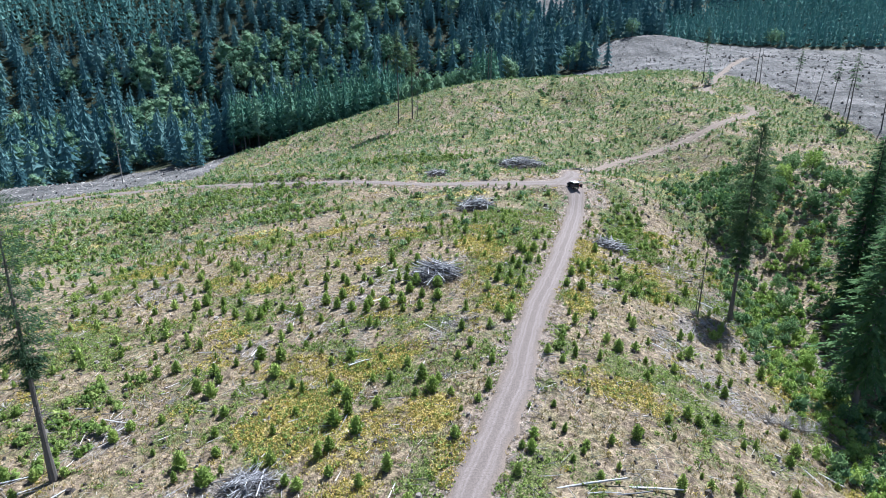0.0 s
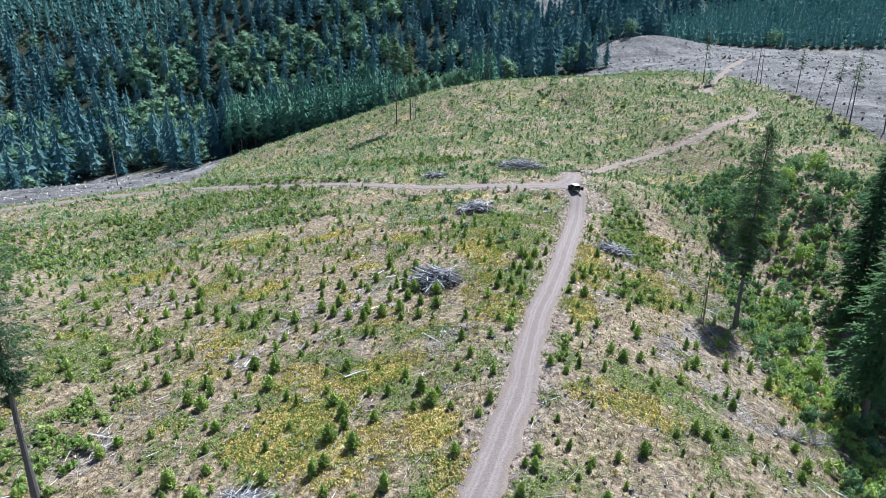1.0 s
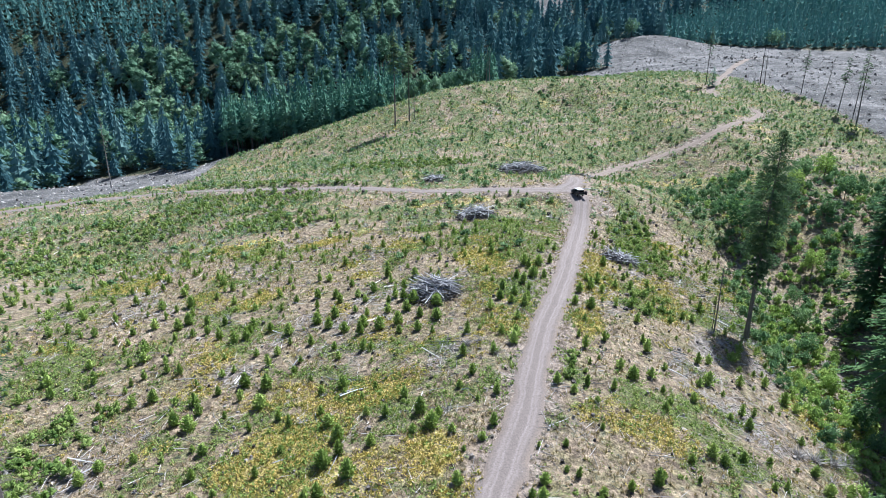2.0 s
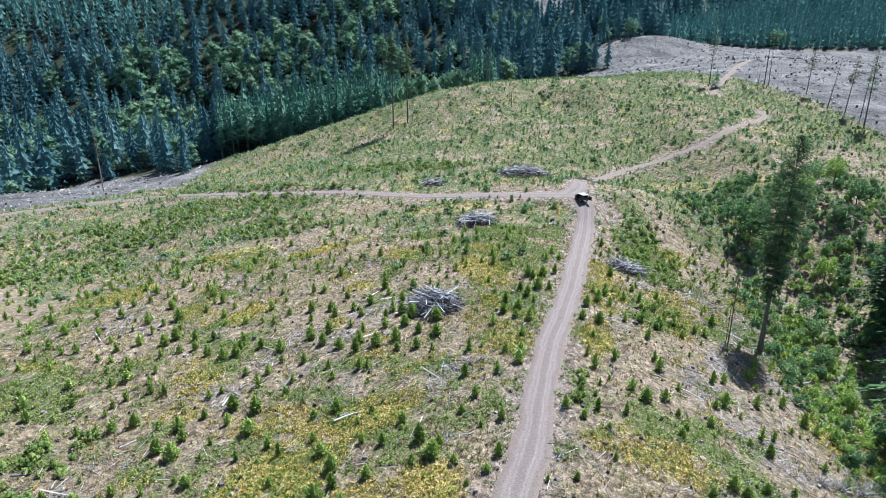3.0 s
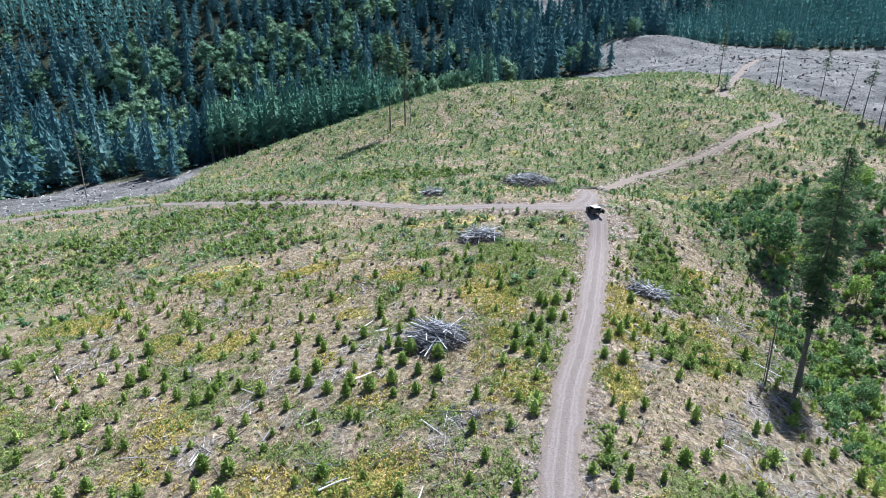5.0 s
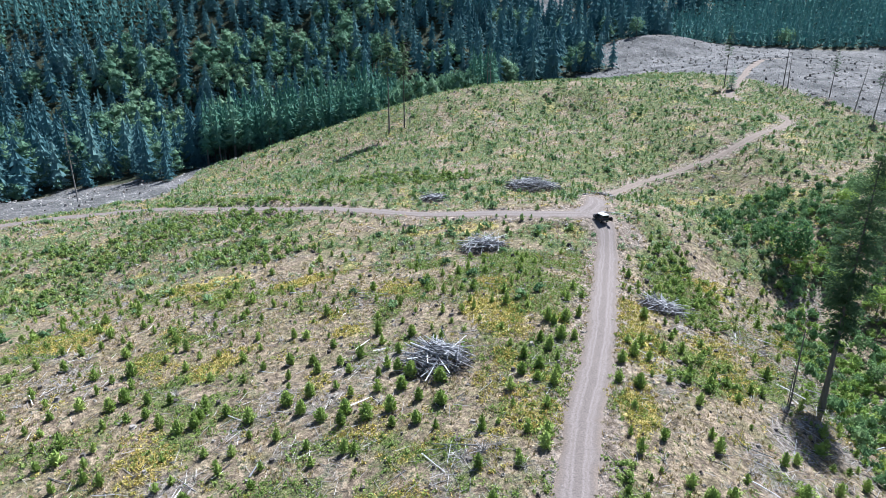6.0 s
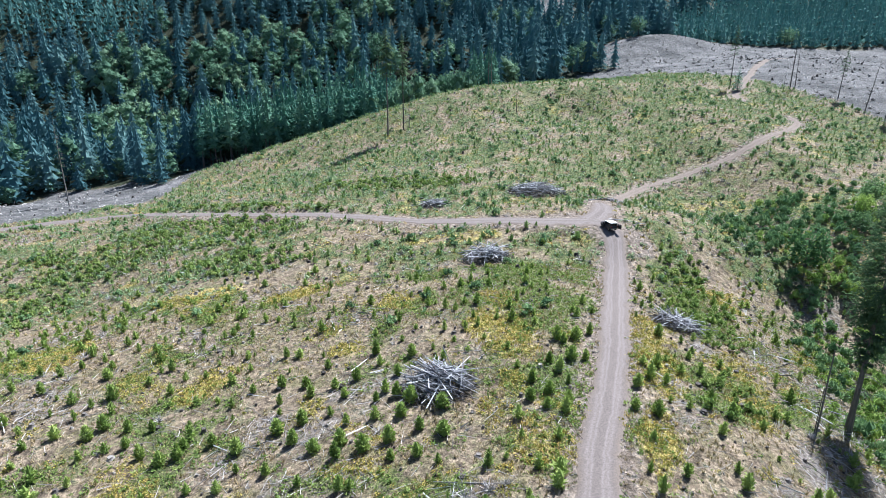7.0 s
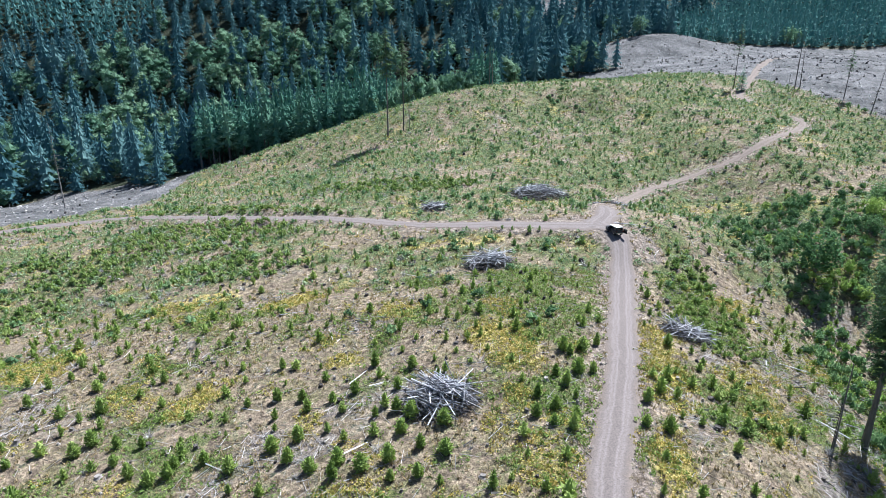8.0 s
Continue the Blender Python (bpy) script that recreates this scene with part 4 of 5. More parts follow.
scatter("conifer_wood", old_firs, spots, [needle_old_hazed, bark], "dense dark old conifer wood on the mountainside", "forest")
x, y, rng = strewn(3, 8.2, (-520, 330, 245, 800), lambda x, y: old_wood(x, y) & SIGHT(x, y) & (far_gap(x, y) < 0.1) & ~high_stand(x, y) & ((y < 620) * np.clip(1.8 * patches(x, y, LEAFY) + 2.5 * (patch(x, y) - 0.58), 0.06, 0.85) > lattice(np.floor(x), np.floor(y), 6)))
scatter("broadleaf_wood", leafy_trees, rows_of(x, y, rng, (12, 24), (12, 23), 0.05), [broadleaf, bark], "light green broadleaf trees among the conifers", "forest", 1)
x, y, rng = strewn(7, 7.6, (-330, -115, 250, 400), lambda x, y: old_wood(x, y) * SIGHT(x, y) * 0.6)
scatter("wood_undergrowth", leafy_trees, rows_of(x, y, rng, (7, 12), (6, 11), 0.05), [broadleaf, bark], "leafy undergrowth along the wood's edge", "undergrowth", 5)
x, y, rng = strewn(8, 7.0, (-30, 20, 352, 440), lambda x, y: plantation(x, y)[0] * 0.85)
scatter("rim_broadleaves", leafy_trees, rows_of(x, y, rng, (14, 22), (20, 29), 0.05), [broadleaf, bark], "rounded light green broadleaf trees behind the rim", "forest", 6)
x, y, rng = strewn(4, 5.2, (-145, 60, 300, 450), lambda x, y: plantation(x, y)[0] & ((x < -26) | (x > 19)))
scatter("young_plantation", belt_firs, rows_of(x, y, rng, (26, 37), (28, 39), 0.02), [needle_plantation_hazed, bark], "even belt of young conifers below the rim", "forest", 2)
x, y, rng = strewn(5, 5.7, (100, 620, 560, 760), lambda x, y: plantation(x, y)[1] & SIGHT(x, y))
scatter("hill_plantation", young_firs, rows_of(x, y, rng, (12, 21), (12, 21), 0.02), [needle_far_hazed, bark], "dense young conifer plantation on the far hill", "forest", 3)
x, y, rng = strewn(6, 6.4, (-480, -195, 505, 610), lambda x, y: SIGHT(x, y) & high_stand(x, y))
scatter("slope_plantation", young_firs, rows_of(x, y, rng, (12, 19), (12, 19), 0.02), [needle_far_hazed, bark], "young conifer plantation high on the mountainside", "forest", 4)

# ---------------------------------------------------------------- helpers for things
def part(name, mesh, parent, label="", at=None):
    """A mesh object under a thing or a part."""
    ob = new(name, mesh)
    ob.parent = parent
    if at is not None:
        ob.matrix_basis = at
    if label:
        ob["label"] = label
    return ob


def slot_mesh(name, arrays, slot, mat):
    """The triangles of one material slot, as a mesh of their own."""
    v, f, m = arrays
    f = f[m == slot]
    used, back = np.unique(f, return_inverse=True)
    return mesh_of(name, v[used], back.reshape(-1, 3), [mat])


def tree_thing(name, arrays, leaf, wood, label, category, group="", place=None):
    ob = tagged(new(name), label, category, group)
    part("trunk", slot_mesh("trunk", arrays, 1, wood), ob)
    part("crown", slot_mesh("crown", arrays, 0, leaf), ob)
    if place is not None:
        ob.matrix_basis = place
    return ob


def stand(x, y, turn=0.0, size=1.0, sink=0.1):
    return pose(x, y, ground(x, y) - sink * size, 0, 0, turn) @ Matrix.Scale(size, 4)


# ---------------------------------------------------------------- low growth and litter
def free(x, y, gap=0.3):
    return road_near(x, y)[0].reshape(np.shape(x)) > gap


NEAR = (-75, 75, 44, 150)
FAR = (-230, 215, 150, 440)
SIDE = lambda x, y: np.abs(x + 0.02 * y) < 0.78 * y + 12
brambles = [bush(400 + i, 20, 1.0, 0.6, 0.36) for i in range(5)]
ferns = [bush(420 + i, 22, 1.0, 0.30, 0.34) for i in range(4)]
tall_brush = [shrub(440 + i, 130, 0.18) for i in range(5)]
low_brush = [shrub(450 + i, 80, 0.22, 5) for i in range(5)]
tufts = [tuft(460 + i) for i in range(5)]
sticks = [stick(480 + i) for i in range(6)]

x, y, rng = strewn(11, 0.85, NEAR, lambda x, y: SIDE(x, y) * free(x, y) * clearing(x, y) * np.clip(covers(x, y)[0] * 1.2 - 0.15, 0.02, 0.85))
x2, y2, _ = strewn(23, 1.3, NEAR, lambda x, y: SIDE(x, y) * free(x, y, 0.3) * clearing(x, y) * np.clip(patches(x, y, FERN), 0, 0.18))
x, y = np.concatenate([x, x2]), np.concatenate([y, y2])
scatter("bramble", brambles, rows_of(x, y, rng, (0.4, 0.95), (0.6, 1.4), 0.15), [bramble_leaf], "low green bramble and salal covering the slope", "bramble", 11)
x, y, rng = strewn(12, 1.95, FAR, lambda x, y: SIDE(x, y) * free(x, y) * clearing(x, y) * np.clip(covers(x, y)[0] * 1.1 - 0.1, 0.12, 0.8))
scatter("hill_bramble", brambles, rows_of(x, y, rng, (0.7, 1.6), (0.9, 2.2), 0.15), [hill_leaf_hazed], "low green bramble on the far part of the clearing", "bramble", 12)
x, y, rng = strewn(13, 0.65, NEAR, lambda x, y: SIDE(x, y) * free(x, y, 0.1) * clearing(x, y) * np.clip(covers(x, y)[1] * 2.6 - 0.1, 0.01, 0.95))
scatter("yellow_fern", ferns, rows_of(x, y, rng, (0.45, 0.95), (0.6, 1.2), 0.12), [yellow_leaf], "yellowing bracken fern in patches", "fern", 13)
x, y, rng = strewn(14, 1.9, FAR, lambda x, y: SIDE(x, y) * free(x, y) * clearing(x, y) * np.clip(covers(x, y)[1] * 1.2, 0.04, 0.8))
scatter("hill_fern", ferns, rows_of(x, y, rng, (0.7, 1.5), (0.6, 1.2), 0.12), [yellow_leaf], "yellowing bracken fern on the far slope", "fern", 14)
x, y, rng = strewn(15, 0.75, NEAR, lambda x, y: SIDE(x, y) * free(x, y, -0.1) * clearing(x, y) * (0.15 + 0.55 * (fnoise(x, y, 6, 51) > 0.5)))
scatter("grass_tufts", tufts, rows_of(x, y, rng, (0.5, 1.1), (0.35, 0.8), 0.1), [dry_grass], "bleached dry grass tufts on the clearing", "grass", 15)
x, y, rng = strewn(16, 2.6, FAR, lambda x, y: SIDE(x, y) * free(x, y) * clearing(x, y) * 0.7)
scatter("hill_grass", tufts, rows_of(x, y, rng, (1.2, 2.4), (0.6, 1.1), 0.1), [dry_grass], "bleached dry grass on the far slope", "grass", 16)
x, y, rng = strewn(17, 0.62, NEAR, lambda x, y: SIDE(x, y) * free(x, y, 0.3) * np.clip(0.10 + covers(x, y)[2] * 0.95, 0, 0.9))
scatter("branch_litter", sticks, rows_of(x, y, rng, (0.5, 2.6), (1.4, 3.6), 0.09, -0.03), [dead_twig], "grey dead branches strewn after logging", "branches", 17)
x, y, rng = strewn(18, 2.1, NEAR, lambda x, y: SIDE(x, y) * free(x, y, 0.6) * np.clip(0.02 + covers(x, y)[2] * 0.14, 0, 0.35))
scatter("pole_litter", sticks, rows_of(x, y, rng, (2.0, 5.5), (3.0, 6.0), 0.05, -0.06), [grey_log], "bleached thin poles strewn on the ground", "branches", 18)
x, y, rng = strewn(19, 3.6, (-240, 420, 150, 560), lambda x, y: SIDE(x, y) * free(x, y, 0.6) * (clearing(x, y) * 0.4 + far_cut(x, y) * 0.2 + valley_cut(x, y) * 0.9))
scatter("far_litter", sticks, rows_of(x, y, rng, (0.6, 3.2), (2.0, 5.0), 0.4, -0.15), [bleached], "bleached logging litter on the far slopes", "branches", 19)
weeds = [bush(470 + i, 9, 1.0, 0.5, 0.5, 2) for i in range(4)]
x, y, rng = strewn(22, 0.95, NEAR, lambda x, y: SIDE(x, y) * free(x, y, 0.0) * clearing(x, y) * (0.12 + 0.6 * (fnoise(x, y, 2.5, 52) > 0.52)))
scatter("weeds", weeds, rows_of(x, y, rng, (0.12, 0.38), (0.15, 0.5), 0.15), [bramble_leaf], "small green weeds between the dry grass", "weeds", 22)
chips = [stump(500 + i, 6) for i in range(3)]
x, y, rng = strewn(24, 1.7, NEAR, lambda x, y: SIDE(x, y) * free(x, y, 0.4) * clearing(x, y) * 0.17)
scatter("dark_debris", chips, rows_of(x, y, rng, (0.15, 0.5), (0.15, 0.45), 0.5, 0.02), [stump_wood], "dark rotten wood and roots in the grass", "debris", 24)
x, y, rng = strewn(25, 2.4, NEAR, lambda x, y: SIDE(x, y) * free(x, y, 0.4) * clearing(x, y) * (0.07 + 0.35 * covers(x, y)[2]))
scatter("bleached_pieces", sticks, rows_of(x, y, rng, (0.3, 1.0), (5.0, 12.0), 0.25, -0.05), [bleached], "short bleached wood pieces lying about", "wood", 25)
x, y, rng = strewn(26, 4.6, (-150, 170, 70, 345), lambda x, y: SIDE(x, y) * free(x, y, 1) * clearing(x, y) * np.where(y > 150, np.clip(2.2 * fnoise(x, y, 16, 79) - 0.75 + 0.25 * (x < -40) * (y < 215), 0.03, 0.75), 0.12))
dead_bush = [stick_bush(530 + i) for i in range(3)]
x2, y2, rng2 = strewn(27, 7.0, (84, 420, 205, 560), lambda x, y: SIDE(x, y) * far_cut(x, y) * np.clip(1.6 * fnoise(x, y, 25, 78) - 0.35, 0.08, 0.8))
x3, y3, rng3 = strewn(28, 5.0, (-240, 420, 205, 560), lambda x, y: SIDE(x, y) * (far_cut(x, y) * 0.25 + valley_cut(x, y) * 0.5))
scatter("pale_chunks", chips, rows_of(x3, y3, rng3, (0.25, 1.0), (0.2, 0.6), 0.6, 0.0), [bleached], "pale broken wood on the logged slopes", "wood", 28)
scatter("cut_debris", dead_bush, rows_of(x2, y2, rng2, (0.6, 2.6), (0.6, 2.2), 0.1), [shaded_twig], "dark heaps of brushwood on the logged hill", "brushwood", 27)
scatter("dead_shrubs", dead_bush, rows_of(x, y, rng, (0.8, 1.9), (0.8, 1.7), 0.08), [dead_twig], "grey leafless shrubs on the clearing", "shrubs", 26)
x, y, rng = strewn(20, 0.55, (-14, 40, 46, 168), lambda x, y: (np.abs(road_near(x, y)[0] + 0.1) < 0.6) * 0.45 + (road_near(x, y)[0] < -1.55) * 0.22)
scatter("road_stones", chips, rows_of(x, y, rng, (0.06, 0.26), (0.04, 0.16), 0.3, 0.0), [stone], "loose stones along the road's edges and middle", "stones", 20)
stumps = [stump(510 + i) for i in range(4)]
x, y, rng = strewn(21, 8.0, (-240, 420, 175, 560), lambda x, y: SIDE(x, y) * free(x, y, 1.5) * (clearing(x, y) * 0.12 + far_cut(x, y) * 0.34 + valley_cut(x, y) * 0.4))
scatter("far_stumps", stumps, rows_of(x, y, rng, (0.35, 1.2), (0.3, 1.2), 0.25, 0.05), [stump_wood], "dark old stumps on the far slopes", "stumps", 21)

# ---------------------------------------------------------------- saplings
PILES = [(-1.4, 107.6, 4.9, 2.7, 150, -40), (8.2, 153.5, 4.6, 2.6, 105, 20), (26.3, 205, 8.4, 2.8, 190, 0), (-1.6, 195, 3.8, 1.6, 55, 15),
         (36.2, 126.5, 3.8, 1.8, 70, -65), (-21.9, 56.6, 3.0, 1.5, 110, 60), (42.2, 191.2, 3.6, 1.1, 26, 22)]


def off_piles(x, y):
    clear = np.ones(np.shape(x), bool)
    for px, py, r, *_ in PILES:
        clear &= np.hypot(x - px, (y - py) * 1.3) > r + 0.5
    return clear & (np.hypot(x - 35, y - 164) > 5) & (patches(x, y, APRON) < 0.3)


sapling_near = [young_fir(600 + i, r, 330, 0.17, 6, 8) for i, r in enumerate([0.30, 0.36, 0.26, 0.33, 0.40])]
sapling_middle = [young_fir(610 + i, r, 100, 0.22, 4, 5) for i, r in enumerate([0.30, 0.36, 0.26, 0.33, 0.40])]
sapling_far = [young_fir(620 + i, r * 1.3, 24, 0.3, 3, 4) for i, r in enumerate([0.32, 0.38, 0.28, 0.35])]
# saplings that stand out: on the dry field, by the road, in the fern
FIELD_SAPLINGS = [(-23.9, 121.2), (-22.9, 113.5), (-19.4, 112.8), (-18.3, 110.2), (-17.0, 116.7), (-15.2, 111.1), (-12.4, 112.2), (-13.5, 108.5),
    (-9.3, 106.5), (-6.8, 111.8), (-6.7, 107.2), (-4.9, 105.6), (-5.9, 102.9), (-18.2, 104.4), (-18.7, 100.5), (-21.1, 103.1), (-15.8, 98.4), (-12.7,
    98.8), (-13.0, 96.6), (-10.0, 97.2), (-12.6, 102.8), (-7.1, 98.2), (-6.7, 95.1), (-3.7, 95.1), (-3.6, 99.7), (-0.9, 98.1), (-1.0, 103.4), (-20.7,
    95.7), (-25.2, 100.2), (-26.7, 112.8), (-10.4, 118.7), (-5.1, 116.6), (-45.6, 105.2), (-44.6, 107.4), (-41.0, 106.5), (-37.8, 106.2), (-44.5,
    101.0), (-36.9, 100.6), (-34.0, 99.2), (-32.1, 101.9), (-28.8, 102.3), (-39.7, 102.9), (-32.3, 100.2), (-46.7, 113.9), (-58.0, 116.4), (-55.8,
    123.2), (-51.1, 122.9), (-50.3, 119.9)]
ROADSIDE_SAPLINGS = [(13.3, 111.2), (10.4, 106.9), (12.1, 104.2), (11.4, 101.3), (9.7, 103.2), (14.8, 106.1), (14.2, 102.7), (13.4, 100.5), (16.4,
    112.0), (18.5, 112.5), (14.1, 108.9), (23.5, 106.0), (21.8, 101.2), (24.3, 100.7), (31.4, 121.3), (20.7, 119.8), (18.2, 117.6), (16.2, 116.2),
    (15.5, 117.4)]
FERN_SAPLINGS = [(-40.9, 84.0), (-39.6, 90.7), (-31.8, 84.6), (-28.3, 86.0), (-24.8, 84.4), (-32.9, 79.9), (-35.2, 77.6), (-24.6, 80.0), (-15.6,
    76.4), (-16.4, 81.1), (-12.6, 70.8), (-12.1, 68.1), (-13.6, 66.2), (-13.4, 61.4), (-14.6, 60.3), (-27.5, 63.0), (-29.1, 67.1), (-21.6, 59.6),
    (-31.2, 61.4), (-30.9, 58.8), (-14.2, 73.6), (-8.5, 68.9), (-10.5, 64.0), (-12.7, 56.9), (-6.2, 56.9), (-15.9, 55.5), (-17.5, 56.5)]
KNOWN = np.array(FIELD_SAPLINGS + ROADSIDE_SAPLINGS + FERN_SAPLINGS)


def off_known(x, y):
    """Thins the random saplings out near those with a place of their own."""
    d = np.hypot(x[:, None] - KNOWN[:, 0], y[:, None] - KNOWN[:, 1]).min(1)
    return np.clip((d - 1.4) / 3.5, 0, 1)


thin = lambda x, y: np.where(road_near(x, y)[0] < 2.2, 0.9, np.interp(y, [90, 125, 150, 190, 350], [0.62, 0.72, 0.95, 0.8, 0.6])) * np.clip(0.1 + 1.5 * fnoise(x, y, 14, 61), 0, 1)
x, y, rng = strewn(31, 3.0, (-190, 190, 40, 440), lambda x, y: SIDE(x, y) * free(x, y, 0.5) * off_piles(x, y) * clearing(x, y) * ~gully_wood(x, y) * thin(x, y) * off_known(x, y), 0.42)
x, y = np.concatenate([KNOWN[:, 0], x]), np.concatenate([KNOWN[:, 1], y])
spots = rows_of(x, y, rng, (0.8, 2.6), (0.8, 2.6), 0.05)
spots[:, 5:] = (0.6 + 2.0 * rng.beta(1.5, 2.0, len(x)))[:, None]
spots[:, 5] *= rng.uniform(0.8, 1.35, len(x))
spots[:len(KNOWN), 5:] = rng.uniform(1.5, 2.5, len(KNOWN))[:, None] * np.stack([rng.uniform(0.9, 1.3, len(KNOWN)), np.ones(len(KNOWN))], 1)
rank = np.argsort(np.where(np.arange(len(x)) < len(KNOWN), 0, y + 0.25 * np.abs(x - 2)))
own, rest = rank[:300], rank[300:]
models = []
for k, shape in enumerate(sapling_near):
    stem, crown = slot_mesh("stem", shape, 1, bark), slot_mesh("crown", shape, 0, needle_young)
    models.append((stem, crown))
for k, i in enumerate(own):
    px, py, pz, turn, tilt, wide, high = spots[i]
    size = "knee-high" if high < 0.9 else "small" if high < 1.3 else "sturdy" if high > 1.9 else "young"
    sapling = tagged(new("sapling"), size + " bright green conifer sapling in dry grass", "sapling", "planted saplings on the clearing")
    sapling.matrix_basis = pose(px, py, pz, 0, math.degrees(tilt), math.degrees(turn)) @ Matrix.Diagonal((wide, wide, high, 1))
    part("stem", models[k % 5][0], sapling)
    part("crown", models[k % 5][1], sapling)
spots[:, 5:] *= np.interp(y, [115, 170, 300], [1, 0.72, 0.72])[:, None]
mid = rest[y[rest] < 160]
far = rest[y[rest] >= 160]
scatter("planted_saplings", sapling_middle, spots[mid], [needle_young, bark], "bright green conifer saplings planted over the clearing", "saplings", 31)
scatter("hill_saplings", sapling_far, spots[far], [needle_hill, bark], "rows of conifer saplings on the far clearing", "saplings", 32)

# ---------------------------------------------------------------- brush in the gully and on the slope
GULLY = [(70, 104, 15, 52, -8), (98, 180, 34, 26, 0), (85, 85, 25, 34, 0), (90, 150, 20, 28, 0), (95, 120, 25, 30, 0)]
LUSH = [(60, 82, 6, 20, -6), (77, 124, 9, 20, -8), (92, 147, 10, 13, -20), (56, 67, 8, 10, 0), (66, 100, 7, 16, -10), (84, 168, 7, 10, 0)]
x, y, rng = strewn(33, 2.0, (40, 190, 60, 260), lambda x, y: SIDE(x, y) * clearing(x, y) * free(x, y, 2) * np.clip(patches(x, y, GULLY) * 1.5 * np.clip(2.6 * fnoise(x, y, 9, 71) - 0.8, 0, 1) + patches(x, y, LUSH) * 0.9 * np.clip(3.0 * fnoise(x, y, 5, 72) - 0.7, 0, 1), 0, 0.85))
pick = rng.random(len(x)) < np.where(patches(x, y, LUSH) > 0.1, 0.75, 0.25)
scatter("gully_brush", tall_brush, rows_of(x[pick], y[pick], rng, (0.6, 2.0), (0.6, 2.2), 0.08), [brush_leaf], "bright green shrubs growing in the gully", "brush", 33)
scatter("gully_shrubs", tall_brush, rows_of(x[~pick], y[~pick], rng, (0.7, 2.4), (0.8, 2.8), 0.08), [shrub_leaf], "dark green shrubs crowding in the gully", "brush", 35)
x, y, rng = strewn(36, 1.3, (52, 125, 78, 200), lambda x, y: SIDE(x, y) * clearing(x, y) * free(x, y, 2) * np.clip(2.5 * fnoise(x, y, 8, 74) - 0.9, 0, 0.8))
scatter("gully_litter", sticks, rows_of(x, y, rng, (0.8, 4.0), (2.0, 4.5), 0.12, -0.05), [dead_twig], "grey dead branches strewn in the gully", "branches", 36)
x, y, rng = strewn(34, 4.2, (-130, 170, 120, 430), lambda x, y: SIDE(x, y) * clearing(x, y) * free(x, y, 1.5) * np.clip((covers(x, y)[0] - 0.2) * 0.9 * np.clip(3.2 * fnoise(x, y, 13, 80) - 1.0, 0, 1.6), 0, 0.6))
scatter("slope_brush", low_brush, rows_of(x, y, rng, (0.6, 1.9), (0.5, 1.7), 0.08), [shrub_leaf], "scattered green shrubs on the slope", "brush", 34)


DARK = [(-63, 196, 34, 11, -25), (-90, 186, 28, 13, 10), (-45, 168, 18, 9, -20), (-112, 168, 30, 22, 0), (-62, 216, 46, 4, -29), (-17, 224, 30, 10, -10), (-47, 78, 7, 5, 20), (-50, 68, 7, 7, 0), (17.6, 84, 2, 5, -22), (36, 108, 5, 8, -40), (45, 140, 6, 22, -12)]
x, y, rng = strewn(37, 2.1, (-150, 70, 55, 250), lambda x, y: SIDE(x, y) * clearing(x, y) * free(x, y, 0.8) * np.clip(patches(x, y, DARK) * 2.4 * np.clip(2.6 * fnoise(x, y, 6, 76) - 0.6, 0, 1), 0, 0.85))
scatter("salal", low_brush, rows_of(x, y, rng, (0.7, 1.6), (0.6, 1.5), 0.08), [bramble_leaf], "dense green salal thicket below the side road", "brush", 37)


# ---------------------------------------------------------------- slash piles and logs
def log_mesh(seed, length, radius, sides=8):
    """A weathered log: slightly bent, tapered, with a knot or two and sawn ends."""
    rng = np.random.default_rng(seed)
    s = Shape()
    u = np.linspace(-0.5, 0.5, 5)
    bend = rng.uniform(-0.03, 0.03, 2) * length
    line = np.stack([u * length, bend[0] * np.cos(u * 3) + 0 * u, bend[1] * np.cos(u * 3)], 1)
    s.tube(line, radius * np.linspace(1.15, 0.65, 5) * rng.uniform(0.9, 1.1, 5), sides)
    for _ in range(2):
        p = line[rng.integers(1, 4)]
        a = rng.uniform(0, 6.28)
        s.tube([p, p + np.array([0.1, math.cos(a), math.sin(a)]) * radius * rng.uniform(1.4, 2.6)], [radius * 0.35, radius * 0.2], 4)
    v, f, m = s.arrays()
    return mesh_of("log", v, f, [grey_log])


LOGS = [log_mesh(700 + i, L, r) for i, (L, r) in enumerate([(5.5, 0.09), (4.4, 0.075), (3.2, 0.12), (6.6, 0.10), (2.6, 0.08), (5.0, 0.14), (2.0, 0.06), (4.0, 0.07)])]


